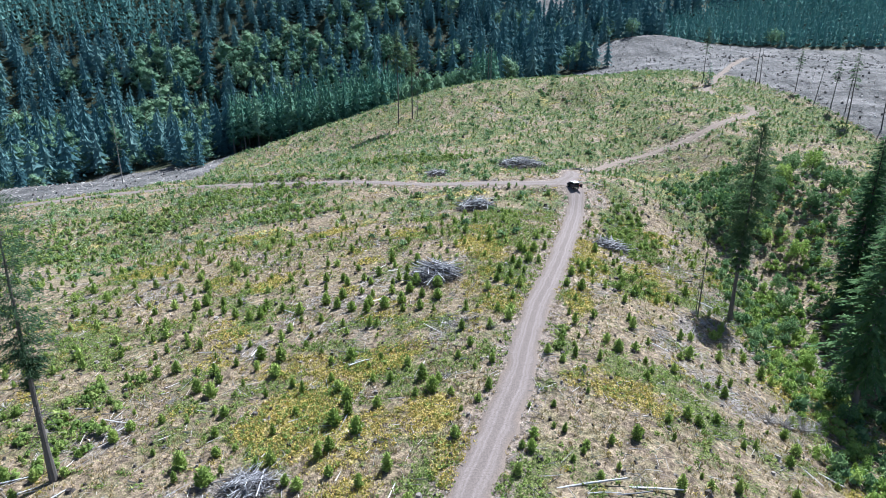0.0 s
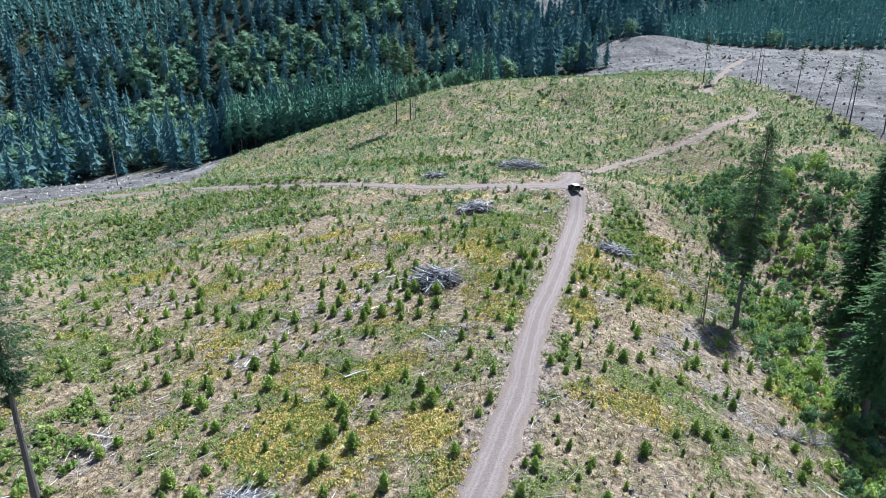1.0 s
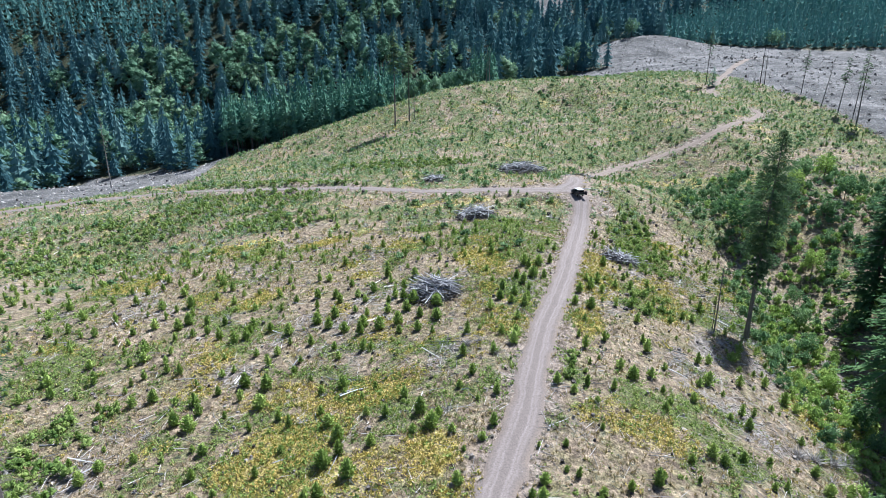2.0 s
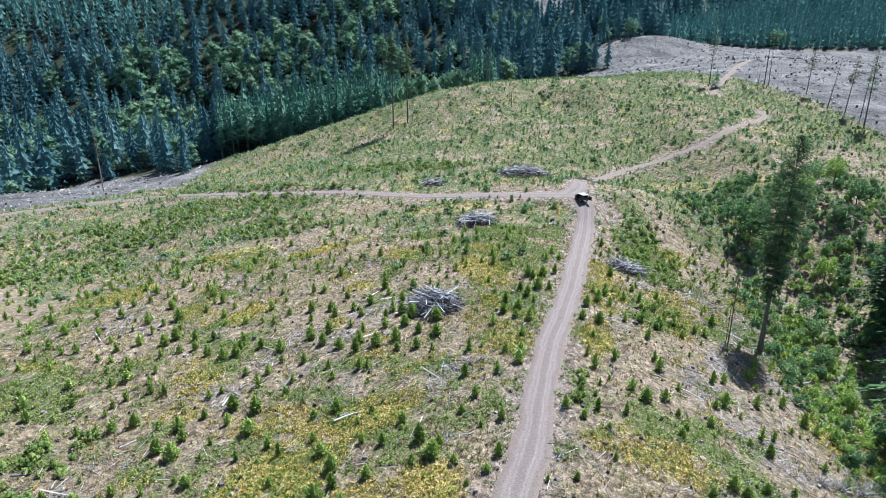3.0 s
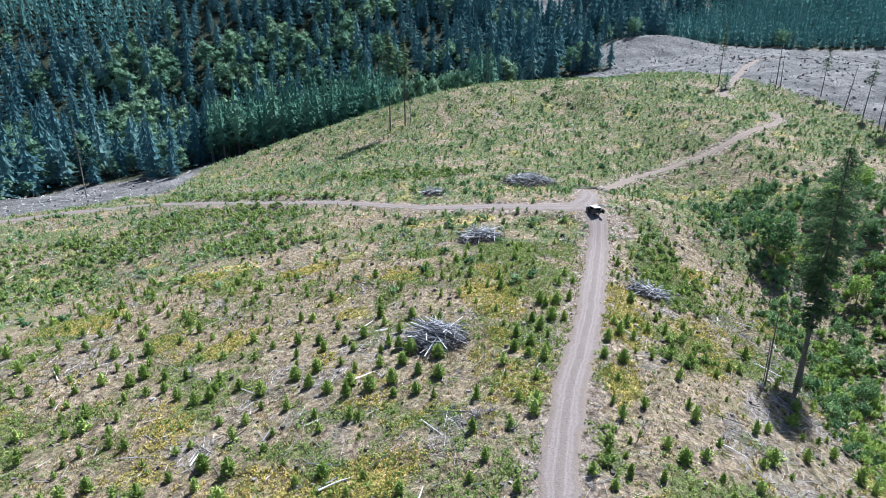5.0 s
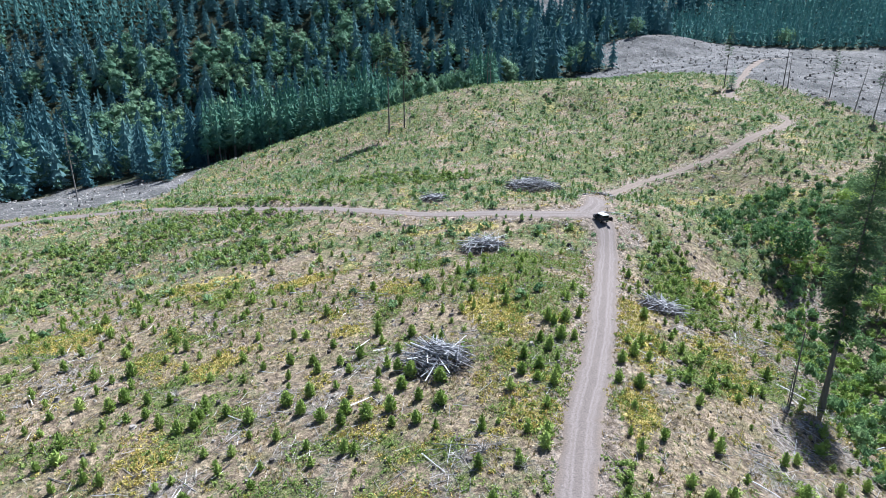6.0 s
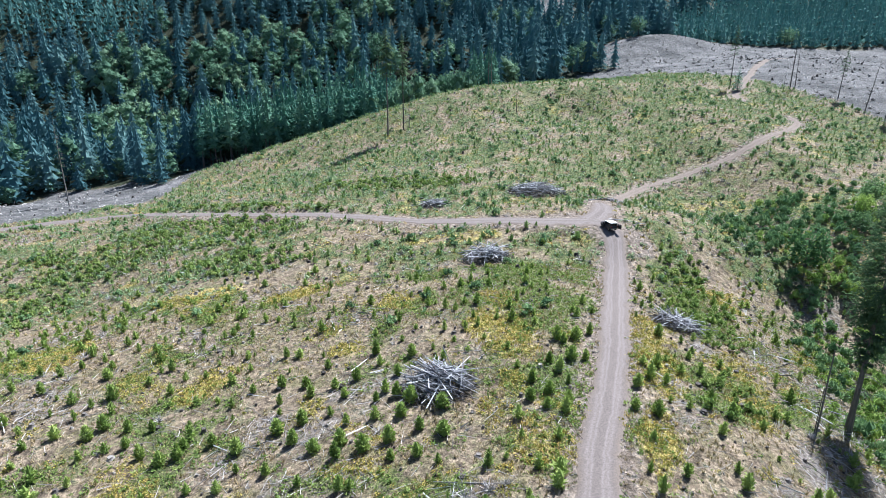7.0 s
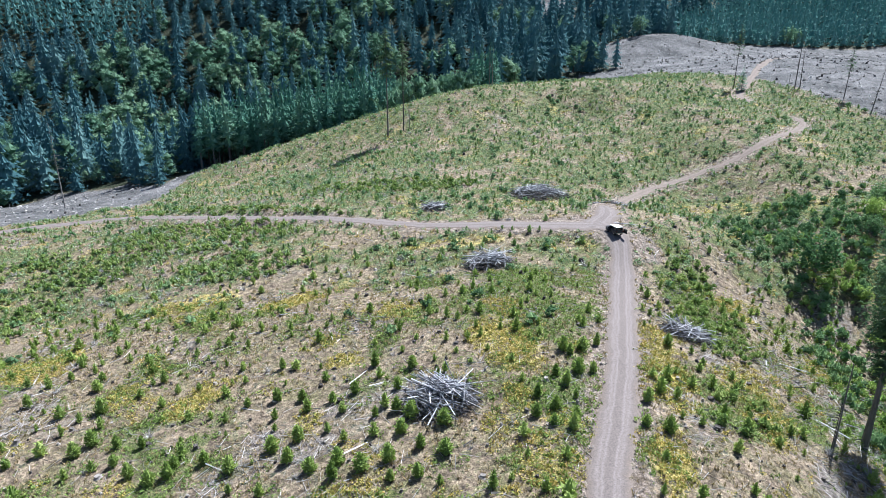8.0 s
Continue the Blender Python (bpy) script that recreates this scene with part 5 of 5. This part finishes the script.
def slash_pile(px, py, r, h, count, turn, label, seed, spread_of=30):
    """A heap of logs that lean on one another, over a mat of branches."""
    rng = np.random.default_rng(seed)
    pile = tagged(new("slash_pile"), label, "slash pile", "slash piles on the clearing")
    base = ground(px, py)
    pile.matrix_basis = pose(px, py, base)
    for k in range(count):
        d, az = r * 0.78 * math.sqrt(rng.random()), rng.uniform(0, 6.28)
        lx, ly = d * math.cos(az), d * math.sin(az) * 0.75
        over = h * max(1 - (d / r) ** 2, 0.05)
        lz = ground(px + lx, py + ly) - base + 0.08 + over * rng.uniform(0.5, 1.05)
        slope = math.degrees(math.atan2(over - 0.1, r)) * rng.uniform(-0.6, 0.6)
        size = min(1.0, r / 4.2) * rng.uniform(0.7, 1.1)
        part("log", LOGS[rng.integers(0, len(LOGS))], pile, at=pose(lx, ly, lz, rng.uniform(0, 360), slope + rng.normal(0, 9), turn + rng.normal(0, spread_of) + (90 if rng.random() < 0.2 else 0)) @ Matrix.Diagonal((1.1 * size, 0.64 * size, 0.64 * size, 1)))
    n = int(170 * r)
    d, az = r * np.sqrt(rng.random(n)), rng.uniform(0, 6.28, n)
    lx, ly = d * np.cos(az), d * np.sin(az) * 0.8
    lz = ground(px + lx, py + ly) - base + 0.03 + h * np.clip(1 - (d / r) ** 2, 0, 1) * rng.uniform(0, 0.6, n)
    rows = np.stack([lx, ly, lz, rng.uniform(0, 6.28, n), rng.normal(0, 0.25, n), rng.uniform(0.8, 3.0, n), rng.uniform(1.5, 4, n)], 1)
    mat = scatter("brushwood", sticks, rows, [shaded_twig], "tangled grey branches", "", seed)
    mat.parent = pile
    return pile


PILE_LABELS = ["tall heap of bleached grey logs beside the road", "low heap of grey logs among saplings", "long heap of dark grey logs on the slope", "small flat heap of grey logs",
               "heap of pale split logs in green brush", "heap of short pale logs in yellow fern", "low stack of grey logs barring the dirt track"]
for k, ((px, py, r, h, count, turn), label) in enumerate(zip(PILES, PILE_LABELS)):
    slash_pile(px, py, r, h, count, turn, label, 800 + k, (22, 60, 55, 60, 35, 45, 9)[k])

# single logs: x, y, turn, which, size
FALLEN = [(50.5, 113.5, -62, 3, 1.2), (-11.5, 80.5, 30, 1, 1.1), (15.5, 53.9, 12, 3, 1.3), (18.8, 53.1, 6, 0, 1.2), (22, 54.3, -3, 3, 1.1), (16.4, 52.6, 3, 1, 1.0), (40, 169.5, -25, 3, 1.0), (41.5, 168.6, -20, 0, 1.0), (43, 168, -28, 5, 0.9),
          (39.4, 189.4, 24, 5, 1.2), (62, 108, 15, 5, 1.2), (-3, 77, 75, 2, 0.9), (-22, 91, 80, 4, 1.2), (-30, 88, 85, 4, 1.0), (33, 87, -50, 1, 1.2),
          (53, 128, -40, 3, 1.0), (46, 127, 20, 1, 1.0), (48, 124, 65, 5, 0.9), (-49, 58, 40, 1, 1.0), (-52, 60, 25, 3, 1.0), (-44, 57.5, 60, 4, 1.1), (-50, 75, 10, 2, 0.9)]
for px, py, turn, k, size in FALLEN:
    ob = tagged(new("fallen_log", LOGS[k]), "bleached fallen log lying in the grass", "log", "logs left on the ground")
    ob.matrix_basis = pose(px, py, ground(px, py) + 0.1 * size, 0, 0, turn) @ Matrix.Scale(size, 4)
x, y, rng = strewn(41, 5.2, (-60, 62, 46, 175), lambda x, y: SIDE(x, y) * free(x, y, 1.5) * off_piles(x, y) * 0.42)
stump_meshes = [mesh_of("stump", v, f, [stump_wood]) for v, f, m in stumps]
for i in range(len(x)):
    ob = tagged(new("stump", stump_meshes[i % 4]), "dark weathered stump in dry grass", "stump", "stumps on the clearing")
    w = rng.uniform(0.4, 0.95)
    ob.matrix_basis = pose(x[i], y[i], ground(x[i], y[i]), rng.uniform(-8, 8), rng.uniform(-8, 8), rng.uniform(0, 360)) @ Matrix.Diagonal((w, w * rng.uniform(0.7, 1.1), w * rng.uniform(0.3, 0.8), 1))

# ---------------------------------------------------------------- trees left standing
def old_tree(seed, h, r, n, leaf, bare, shape, twigs, core, lift=-0.25, layers=26, radius=0.0105, lean=0.0, uneven=0.5, slim=0.42, crown=0.2):
    """A grown conifer: stem with bare limbs below and many fine hanging sprays above."""
    rng = np.random.default_rng(seed)
    v, f, m = fuzzy_fir(seed, r / h, n, leaf / h, bare, shape, lift, 0.0004, layers, uneven, slim, 3, core, 0.9, 0.4, crown)
    s = Shape()
    hs = np.linspace(0, 0.97, 8)
    s.tube([(0, 0, z) for z in hs], [radius * (1.35 if z == 0 else 1) * (1 - 0.92 * z) for z in hs], 9, 1)
    for _ in range(twigs):
        t = rng.uniform(bare * 0.45, 0.95)
        az, L = rng.uniform(0, 6.28), r / h * rng.uniform(0.35, 0.9) * (1.1 - t)
        p, o = np.array([0, 0, t]), np.array([math.cos(az), math.sin(az), 0])
        s.tube([p, p + o * L * 0.5 + (0, 0, 0.03 * L), p + o * L + (0, 0, -0.3 * L)], [0.0016, 0.0011, 0.0004], 3, 1)
    keep = m == 0
    s.add(v, f[keep], 0)
    v, f, m = s.arrays()
    v = v * h
    v[:, 0] += lean * h * (v[:, 2] / h) ** 2
    return v, f, m


def bough_tree(seed, h, r, boughs, sprays, bare, radius=0.011):
    """A dense old conifer: long drooping boughs (slot 0), feathered on both sides, on a stout stem (slot 1)."""
    rng = np.random.default_rng(seed)
    s = Shape()
    hs = np.linspace(0, 0.98 * h, 8)
    s.tube([(0.004 * h * math.sin(z), 0, z) for z in hs], [radius * h * (1.35 if z == 0 else 1) * (1 - 0.93 * z / h) for z in hs], 9, 1)
    up = np.array([0, 0, 1.0])
    for k in range(boughs):
        t = bare + (0.985 - bare) * (k + rng.random()) / boughs
        az = 2.4 * k + rng.normal(0, 0.4)
        f = (t - bare) / (1 - bare)
        L = r * ((1 - f) ** 0.75 * min(1, 0.6 + 2.2 * f) + 0.05) * rng.uniform(0.55, 1.15)
        out, side = np.array([math.cos(az), math.sin(az), 0]), np.array([-math.sin(az), math.cos(az), 0])
        fall = rng.uniform(0.3, 0.6) * (1 - 0.5 * f)
        at = lambda u: np.array([0, 0, t * h]) + np.outer(u, out) * L + np.outer(0.16 * u - fall * u * u, up) * L
        s.tube(at(np.array([0, 0.5, 0.9])), [0.012 * L + 0.02, 0.007 * L + 0.015, 0.01], 3, 1)
        u = rng.uniform(0.12, 1.0, sprays)
        w = rng.choice([-1.0, 1.0], sprays)
        size = (0.24 * L * (1.2 - u) + 0.30) * rng.uniform(0.7, 1.25, sprays)
        p = at(u)
        tip = p + out * (size * rng.uniform(0.5, 1.0, sprays))[:, None] + side * (w * size * rng.uniform(0.15, 0.8, sprays))[:, None] - up * (size * rng.uniform(0.0, 0.55, sprays))[:, None]
        half = (0.17 * size)[:, None] * (out - side * w[:, None]) * 0.8 + up * (0.07 * size * rng.normal(0, 1, sprays))[:, None]
        s.add(np.stack([p - half, p + half, tip], 1).reshape(-1, 3), np.arange(sprays)[:, None] * 3 + np.array([0, 1, 2]))
    s.add([(-0.1, 0, 0.95 * h), (0.1, 0.05, 0.95 * h), (0, 0, 1.01 * h)], [(0, 1, 2)])
    return s.arrays()


tall = old_tree(900, 40, 4.7, 19000, 0.55, 0.25, 0.48, 90, (0, 0), lean=0.02, slim=0.36)
tree_thing("conifer_tree", tall, needle_dark, bark, "tall sparse old conifer standing alone on the slope", "conifer tree", place=stand(58.0, 114.2, 30))
ragged_fir = old_tree(901, 37, 4.8, 13000, 0.5, 0.33, 0.4, 110, (0, 0), lean=-0.02, uneven=0.7, slim=0.22)
tree_thing("conifer_tree", ragged_fir, needle_dark, bark, "ragged old conifer with a long bare trunk", "conifer tree", place=stand(-46.1, 60.6, 200))
full_a = bough_tree(902, 39, 8.4, 330, 26, 0.16)
full_b = bough_tree(903, 36, 7.4, 300, 26, 0.05)
first = tree_thing("conifer_tree", full_a, needle_gully, pale_bark, "large dense dark conifer standing in the gully", "conifer tree", "old trees in the gully", stand(68.8, 89.6, 10))
second = tree_thing("conifer_tree", full_b, needle_gully, bark, "large dense dark conifer standing in the gully", "conifer tree", "old trees in the gully", stand(93.5, 131.5, 80, 1.1))
# some of these copies stand unseen, added or kept for the shade they cast
for k, (px, py, turn, size) in enumerate([(114.1, 160.4, 40, 0.5), (128.7, 177.2, 90, 0.72), (122, 164, 10, 0.5), (93, 112, 40, 0.95), (98, 126, 120, 0.85), (104, 116, 200, 1.1), (108, 134, 290, 0.9), (82, 96, 160, 0.85), (85, 109, 70, 1.05), (100, 98, 60, 1.0), (112, 146, 100, 0.8), (90, 82, 330, 0.95)]):
    copy_thing(first if k % 2 else second, stand(px, py, turn, size))


def snag(seed, h, twigs, reach, start=0.35, radius=0.011, stub=False, lean=0.0):
    """A dead or nearly dead stem with short broken branches."""
    rng = np.random.default_rng(seed)
    s = Shape()
    hs = np.linspace(0, h, 6)
    s.tube([(lean * z, 0.1 * rng.normal() * 0.2, z) for z in hs], [radius * h * (1 - (0.55 if stub else 0.9) * z / h) for z in hs], 7, 1)
    for _ in range(2 * twigs):
        t = rng.uniform(start, 0.98)
        az, L = rng.uniform(0, 6.28), reach * rng.uniform(0.6, 2.2) * (1.25 - t)
        p = np.array([lean * t * h, 0, t * h])
        q = p + np.array([math.cos(az), math.sin(az), rng.uniform(-0.5, 0.1)]) * L
        s.tube([p, (p + q) / 2 + (0, 0, 0.05 * L), q], [0.06, 0.045, 0.02], 3, 1)
    return s, rng


def snag_thing(px, py, seed, h, twigs, reach, label, needles=0, wood=bark, **shape):
    s, rng = snag(seed, h, twigs, reach, **shape)
    ob = tagged(new("snag" if not needles else "conifer_tree"), label, "dead tree" if not needles else "conifer tree")
    part("trunk", slot_mesh("trunk", s.arrays(), 1, wood), ob)
    if needles:
        crown = conifer(seed + 50, h, reach, needles, 5, shape.get("start", 0.35), 0.4, 6, 0.6, 0.001, shape.get("lean", 0.0), 0.3, 3)
        part("crown", slot_mesh("crown", crown, 0, needle_dark), ob)
    ob.matrix_basis = stand(px, py, seed * 37 % 360)
    return ob


snag_thing(48.3, 107.2, 920, 12.6, 10, 0.7, "broken dark snag with a splintered top", stub=True, radius=0.011)
snag_thing(47.6, 106.6, 921, 7.5, 6, 0.6, "short broken snag beside a taller one", stub=True, radius=0.010, lean=0.05)
snag_thing(-146.5, 278.7, 922, 34, 26, 1.8, "thin pale conifer with a sparse crown at the wood's edge", 16, pale_bark, start=0.45, radius=0.008)
snag_thing(-21.5, 305.7, 923, 44, 20, 5.0, "tall conifer with a long bare trunk on the rim", 34, start=0.56, radius=0.009)
snag_thing(-15, 308.6, 924, 40, 20, 3.6, "tall thin conifer with a sparse crown on the rim", 28, start=0.5, radius=0.008)
snag_thing(-12.5, 309, 925, 14, 6, 0.8, "thin bare dead stem on the rim", wood=pale_bark, radius=0.01)
snag_thing(24.5, 349, 926, 19, 12, 1.0, "pale bare snag on the rim", wood=pale_bark, radius=0.012)
snag_thing(26, 350, 927, 18, 10, 1.0, "pale bare snag on the rim", wood=pale_bark, radius=0.012)
snag_thing(33.6, 310.8, 928, 6.7, 3, 0.6, "short broken stub on the hill", stub=True, radius=0.03)
snag_thing(154.6, 317.6, 929, 18, 10, 1.0, "charred black snag on the hill's shoulder", radius=0.013, stub=True)
snag_thing(156.6, 317.2, 930, 17.5, 8, 1.0, "charred leaning snag on the hill's shoulder", radius=0.012, lean=0.06)
snag_thing(151.5, 317, 931, 8, 4, 0.6, "short charred snag on the hill", radius=0.014)
snag_thing(164.5, 298.3, 932, 20, 18, 2.3, "thin ragged conifer at the edge of the cut", 17, start=0.5, radius=0.01, lean=0.03)
snag_thing(161.2, 275.7, 933, 20, 14, 1.0, "leaning dead conifer at the edge of the cut", radius=0.011, lean=0.10)
snag_thing(163.2, 266.8, 934, 23, 20, 2.4, "thin ragged conifer at the edge of the cut", 18, start=0.5, radius=0.01, lean=0.06)
snag_thing(166.7, 262, 935, 21, 12, 0.9, "thin dead conifer at the edge of the cut", radius=0.009, lean=0.08)
snag_thing(161.7, 251.5, 936, 29, 24, 2.8, "tall ragged conifer at the edge of the cut", 20, start=0.45, radius=0.01, lean=0.03)
snag_thing(168, 240, 937, 26, 16, 1.2, "thin dead conifer at the edge of the cut", radius=0.01, lean=0.05)
snag_thing(132.2, 326.7, 938, 28, 22, 2.6, "thin sparse conifer on the hill top", 18, start=0.5, radius=0.008)
small_fir = conifer(940, 11, 2.6, 16, 7, 0.02, 0.3, 6, 0.8, 0.014)
tree_thing("conifer_tree", small_fir, needle_plantation_hazed, bark, "young conifer standing above the saplings", "conifer tree", place=stand(133, 321, 0))

for px, py, size in [(46.6, 105.5, 1.5), (52.8, 105.8, 1.8), (51.5, 104.6, 1.4), (46.5, 76, 2.0), (49.5, 76.6, 2.4), (52.5, 77.2, 2.4), (55, 78.4, 2.2), (3.5, 88.5, 1.6), (5.2, 89, 1.3)]:
    v, f, m = stick_bush(int(px * 10), 130)
    dead = tagged(new("dead_shrub", mesh_of("dead_shrub", v, f, [dead_twig])), "grey leafless tangle of dead branches", "dead shrub", "dead shrubs on the slope")
    dead.matrix_basis = stand(px, py, px * 31, size, 0.02)
gully_tree = broad_tree(960, 1.0, 0.40, 1300, 0.06, 13)
for k, (px, py, high) in enumerate([(79, 164, 11), (99, 178, 6), (104, 183, 7), (96, 173, 5), (91, 150, 6), (82, 140, 4.5), (73, 118, 5), (69, 104, 4), (67, 92, 4.5), (75, 97, 6), (86, 158, 4), (101, 165, 5), (110, 172, 6), (112, 186, 7), (78, 130, 5), (64, 84, 4)]):
    tree_thing("broadleaf_tree", gully_tree, needle_gully if k == 0 else brush_leaf if k % 3 == 1 else shrub_leaf, bark, "small leafy broadleaf tree growing in the gully", "broadleaf tree", "small trees in the gully", stand(px, py, px * 47 % 360, high, 0.02))
bright_tree = broad_tree(950, 1.0, 0.38, 420, 0.085)
for px, py, high in [(163, 566, 15), (290, 580, 15), (298, 583, 13)]:
    tree_thing("broadleaf_tree", bright_tree, broadleaf, bark, "light green broadleaf tree behind the logged hill", "broadleaf tree", place=stand(px, py, px, high, 0.02))

# ---------------------------------------------------------------- parked off-road car
paint, tree, bsdf = material("dark_paint", 0.35)
tree.links.new(ramp(tree, noise_of(tree, 0.6), [(0.3, (0.035, 0.038, 0.045)), (0.8, (0.085, 0.088, 0.098))]), bsdf.inputs["Base Color"])
white, tree, bsdf = material("white_hardtop", 0.4)
tree.links.new(ramp(tree, noise_of(tree, 0.5), [(0.3, (0.72, 0.72, 0.70)), (0.8, (0.82, 0.82, 0.81))]), bsdf.inputs["Base Color"])
glass, tree, bsdf = material("dark_glass", 0.05)
bsdf.inputs["Base Color"].default_value = (0.01, 0.012, 0.014, 1)
bsdf.inputs["Specular IOR Level"].default_value = 0.6
rubber, tree, bsdf = material("rubber", 0.8)
tree.links.new(ramp(tree, noise_of(tree, 0.1), [(0.3, (0.012, 0.012, 0.012)), (0.8, (0.03, 0.03, 0.03))]), bsdf.inputs["Base Color"])
steel, tree, bsdf = material("steel", 0.3)
bsdf.inputs["Metallic"].default_value = 1.0
tree.links.new(ramp(tree, noise_of(tree, 0.1), [(0.3, (0.35, 0.35, 0.36)), (0.8, (0.55, 0.55, 0.56))]), bsdf.inputs["Base Color"])
lamp_red, tree, bsdf = material("tail_lamp", 0.2)
bsdf.inputs["Base Color"].default_value = (0.35, 0.01, 0.01, 1)


def box_mesh(name, size, mat, bevel=0.03, taper=1.0):
    bm = bmesh.new()
    bmesh.ops.create_cube(bm, size=1)
    for v in bm.verts:
        k = taper if v.co.z > 0 else 1.0
        v.co = Vector((v.co.x * size[0] * k, v.co.y * size[1] * k, v.co.z * size[2]))
    bmesh.ops.bevel(bm, geom=bm.edges[:], offset=min(bevel, min(size) * 0.45), segments=2, affect="EDGES")
    me = bpy.data.meshes.new(name)
    bm.to_mesh(me)
    bm.free()
    me.materials.append(mat)
    return me


def wheel_mesh(name, radius, width, mat, sides=24):
    bm = bmesh.new()
    bmesh.ops.create_cone(bm, cap_ends=True, segments=sides, radius1=radius, radius2=radius, depth=width)
    bmesh.ops.bevel(bm, geom=[e for e in bm.edges if abs(e.verts[0].co.z - e.verts[1].co.z) < 1e-4], offset=min(0.05, width * 0.3), segments=2, affect="EDGES")
    me = bpy.data.meshes.new(name)
    bm.to_mesh(me)
    bm.free()
    me.materials.append(mat)
    return me


def off_road_car():
    """Local y is ahead; the base stands on the wheels."""
    car = tagged(new("car"), "boxy dark off-road car with a white roof and open doors", "car")
    part("body", box_mesh("body", (1.72, 3.9, 0.62), paint, 0.06), car, at=pose(0, 0, 0.82))
    part("bonnet", box_mesh("bonnet", (1.45, 1.25, 0.16), paint, 0.05), car, at=pose(0, 1.25, 1.18))
    part("cabin", box_mesh("cabin", (1.66, 2.45, 0.68), paint, 0.07, 0.93), car, at=pose(0, -0.68, 1.44))
    part("roof", box_mesh("roof", (1.62, 2.45, 0.09), white, 0.04), car, "white hard top", pose(0, -0.68, 1.82))
    part("windscreen", box_mesh("windscreen", (1.34, 0.03, 0.52), glass, 0.01), car, at=pose(0, 0.53, 1.47, 9))
    part("rear_window", box_mesh("rear_window", (1.2, 0.03, 0.42), glass, 0.01), car, at=pose(0, -1.9, 1.5, -3))
    for side in (-1, 1):
        part("side_window", box_mesh("side_window", (0.03, 0.95, 0.42), glass, 0.01), car, at=pose(side * 0.822, -1.15, 1.5, 0, side * -4))
        part("side_window", box_mesh("side_window", (0.03, 0.8, 0.42), glass, 0.01), car, at=pose(side * 0.822, -0.1, 1.5, 0, side * -4))
        part("fender", box_mesh("fender", (0.26, 0.95, 0.14), paint, 0.05), car, at=pose(side * 0.88, 1.25, 1.0))
        part("fender", box_mesh("fender", (0.26, 0.95, 0.14), paint, 0.05), car, at=pose(side * 0.88, -1.2, 1.0))
        part("tail_light", box_mesh("tail_light", (0.14, 0.06, 0.2), lamp_red, 0.02), car, "red tail light", pose(side * 0.74, -1.96, 0.98))
        part("headlight", wheel_mesh("headlight", 0.1, 0.06, steel, 12), car, at=pose(side * 0.5, 1.96, 0.95, 90))
        part("mirror", box_mesh("mirror", (0.2, 0.08, 0.16), paint, 0.03), car, at=pose(side * 0.98, 0.42, 1.32))
        for ahead in (-1.2, 1.25):
            tyre = part("wheel", wheel_mesh("tyre", 0.4, 0.26, rubber), car, at=pose(side * 0.76, ahead, 0.4, 0, 90))
            part("rim", wheel_mesh("rim", 0.21, 0.28, steel, 16), tyre)
    door = part("open_door", box_mesh("open_door", (0.06, 0.95, 1.1), paint, 0.02), car, at=pose(-1.2, 0.28, 1.12, 0, 0, -55))
    part("pane", box_mesh("pane", (0.07, 0.75, 0.36), glass, 0.01), door, at=pose(0, 0, 0.32))
    gate = part("tailgate", box_mesh("tailgate", (1.05, 0.07, 0.95), paint, 0.02), car, at=pose(0.95, -2.45, 1.08, 0, 0, -82))
    part("spare_wheel", wheel_mesh("spare_wheel", 0.38, 0.24, rubber), gate, at=pose(0, -0.16, 0.0, 90))
    part("bumper", box_mesh("bumper", (1.6, 0.16, 0.18), steel, 0.04), car, at=pose(0, -2.02, 0.62))
    part("bumper", box_mesh("bumper", (1.6, 0.16, 0.18), steel, 0.04), car, at=pose(0, 2.02, 0.62))
    return car


car = off_road_car()
car.matrix_basis = pose(35.2, 164.2, ROAD_LINES["road"][2][np.hypot(*(ROAD_LINES["road"][1] - (35.2, 164.2)).T).argmin()] + 0.02, 0, 0, 18)
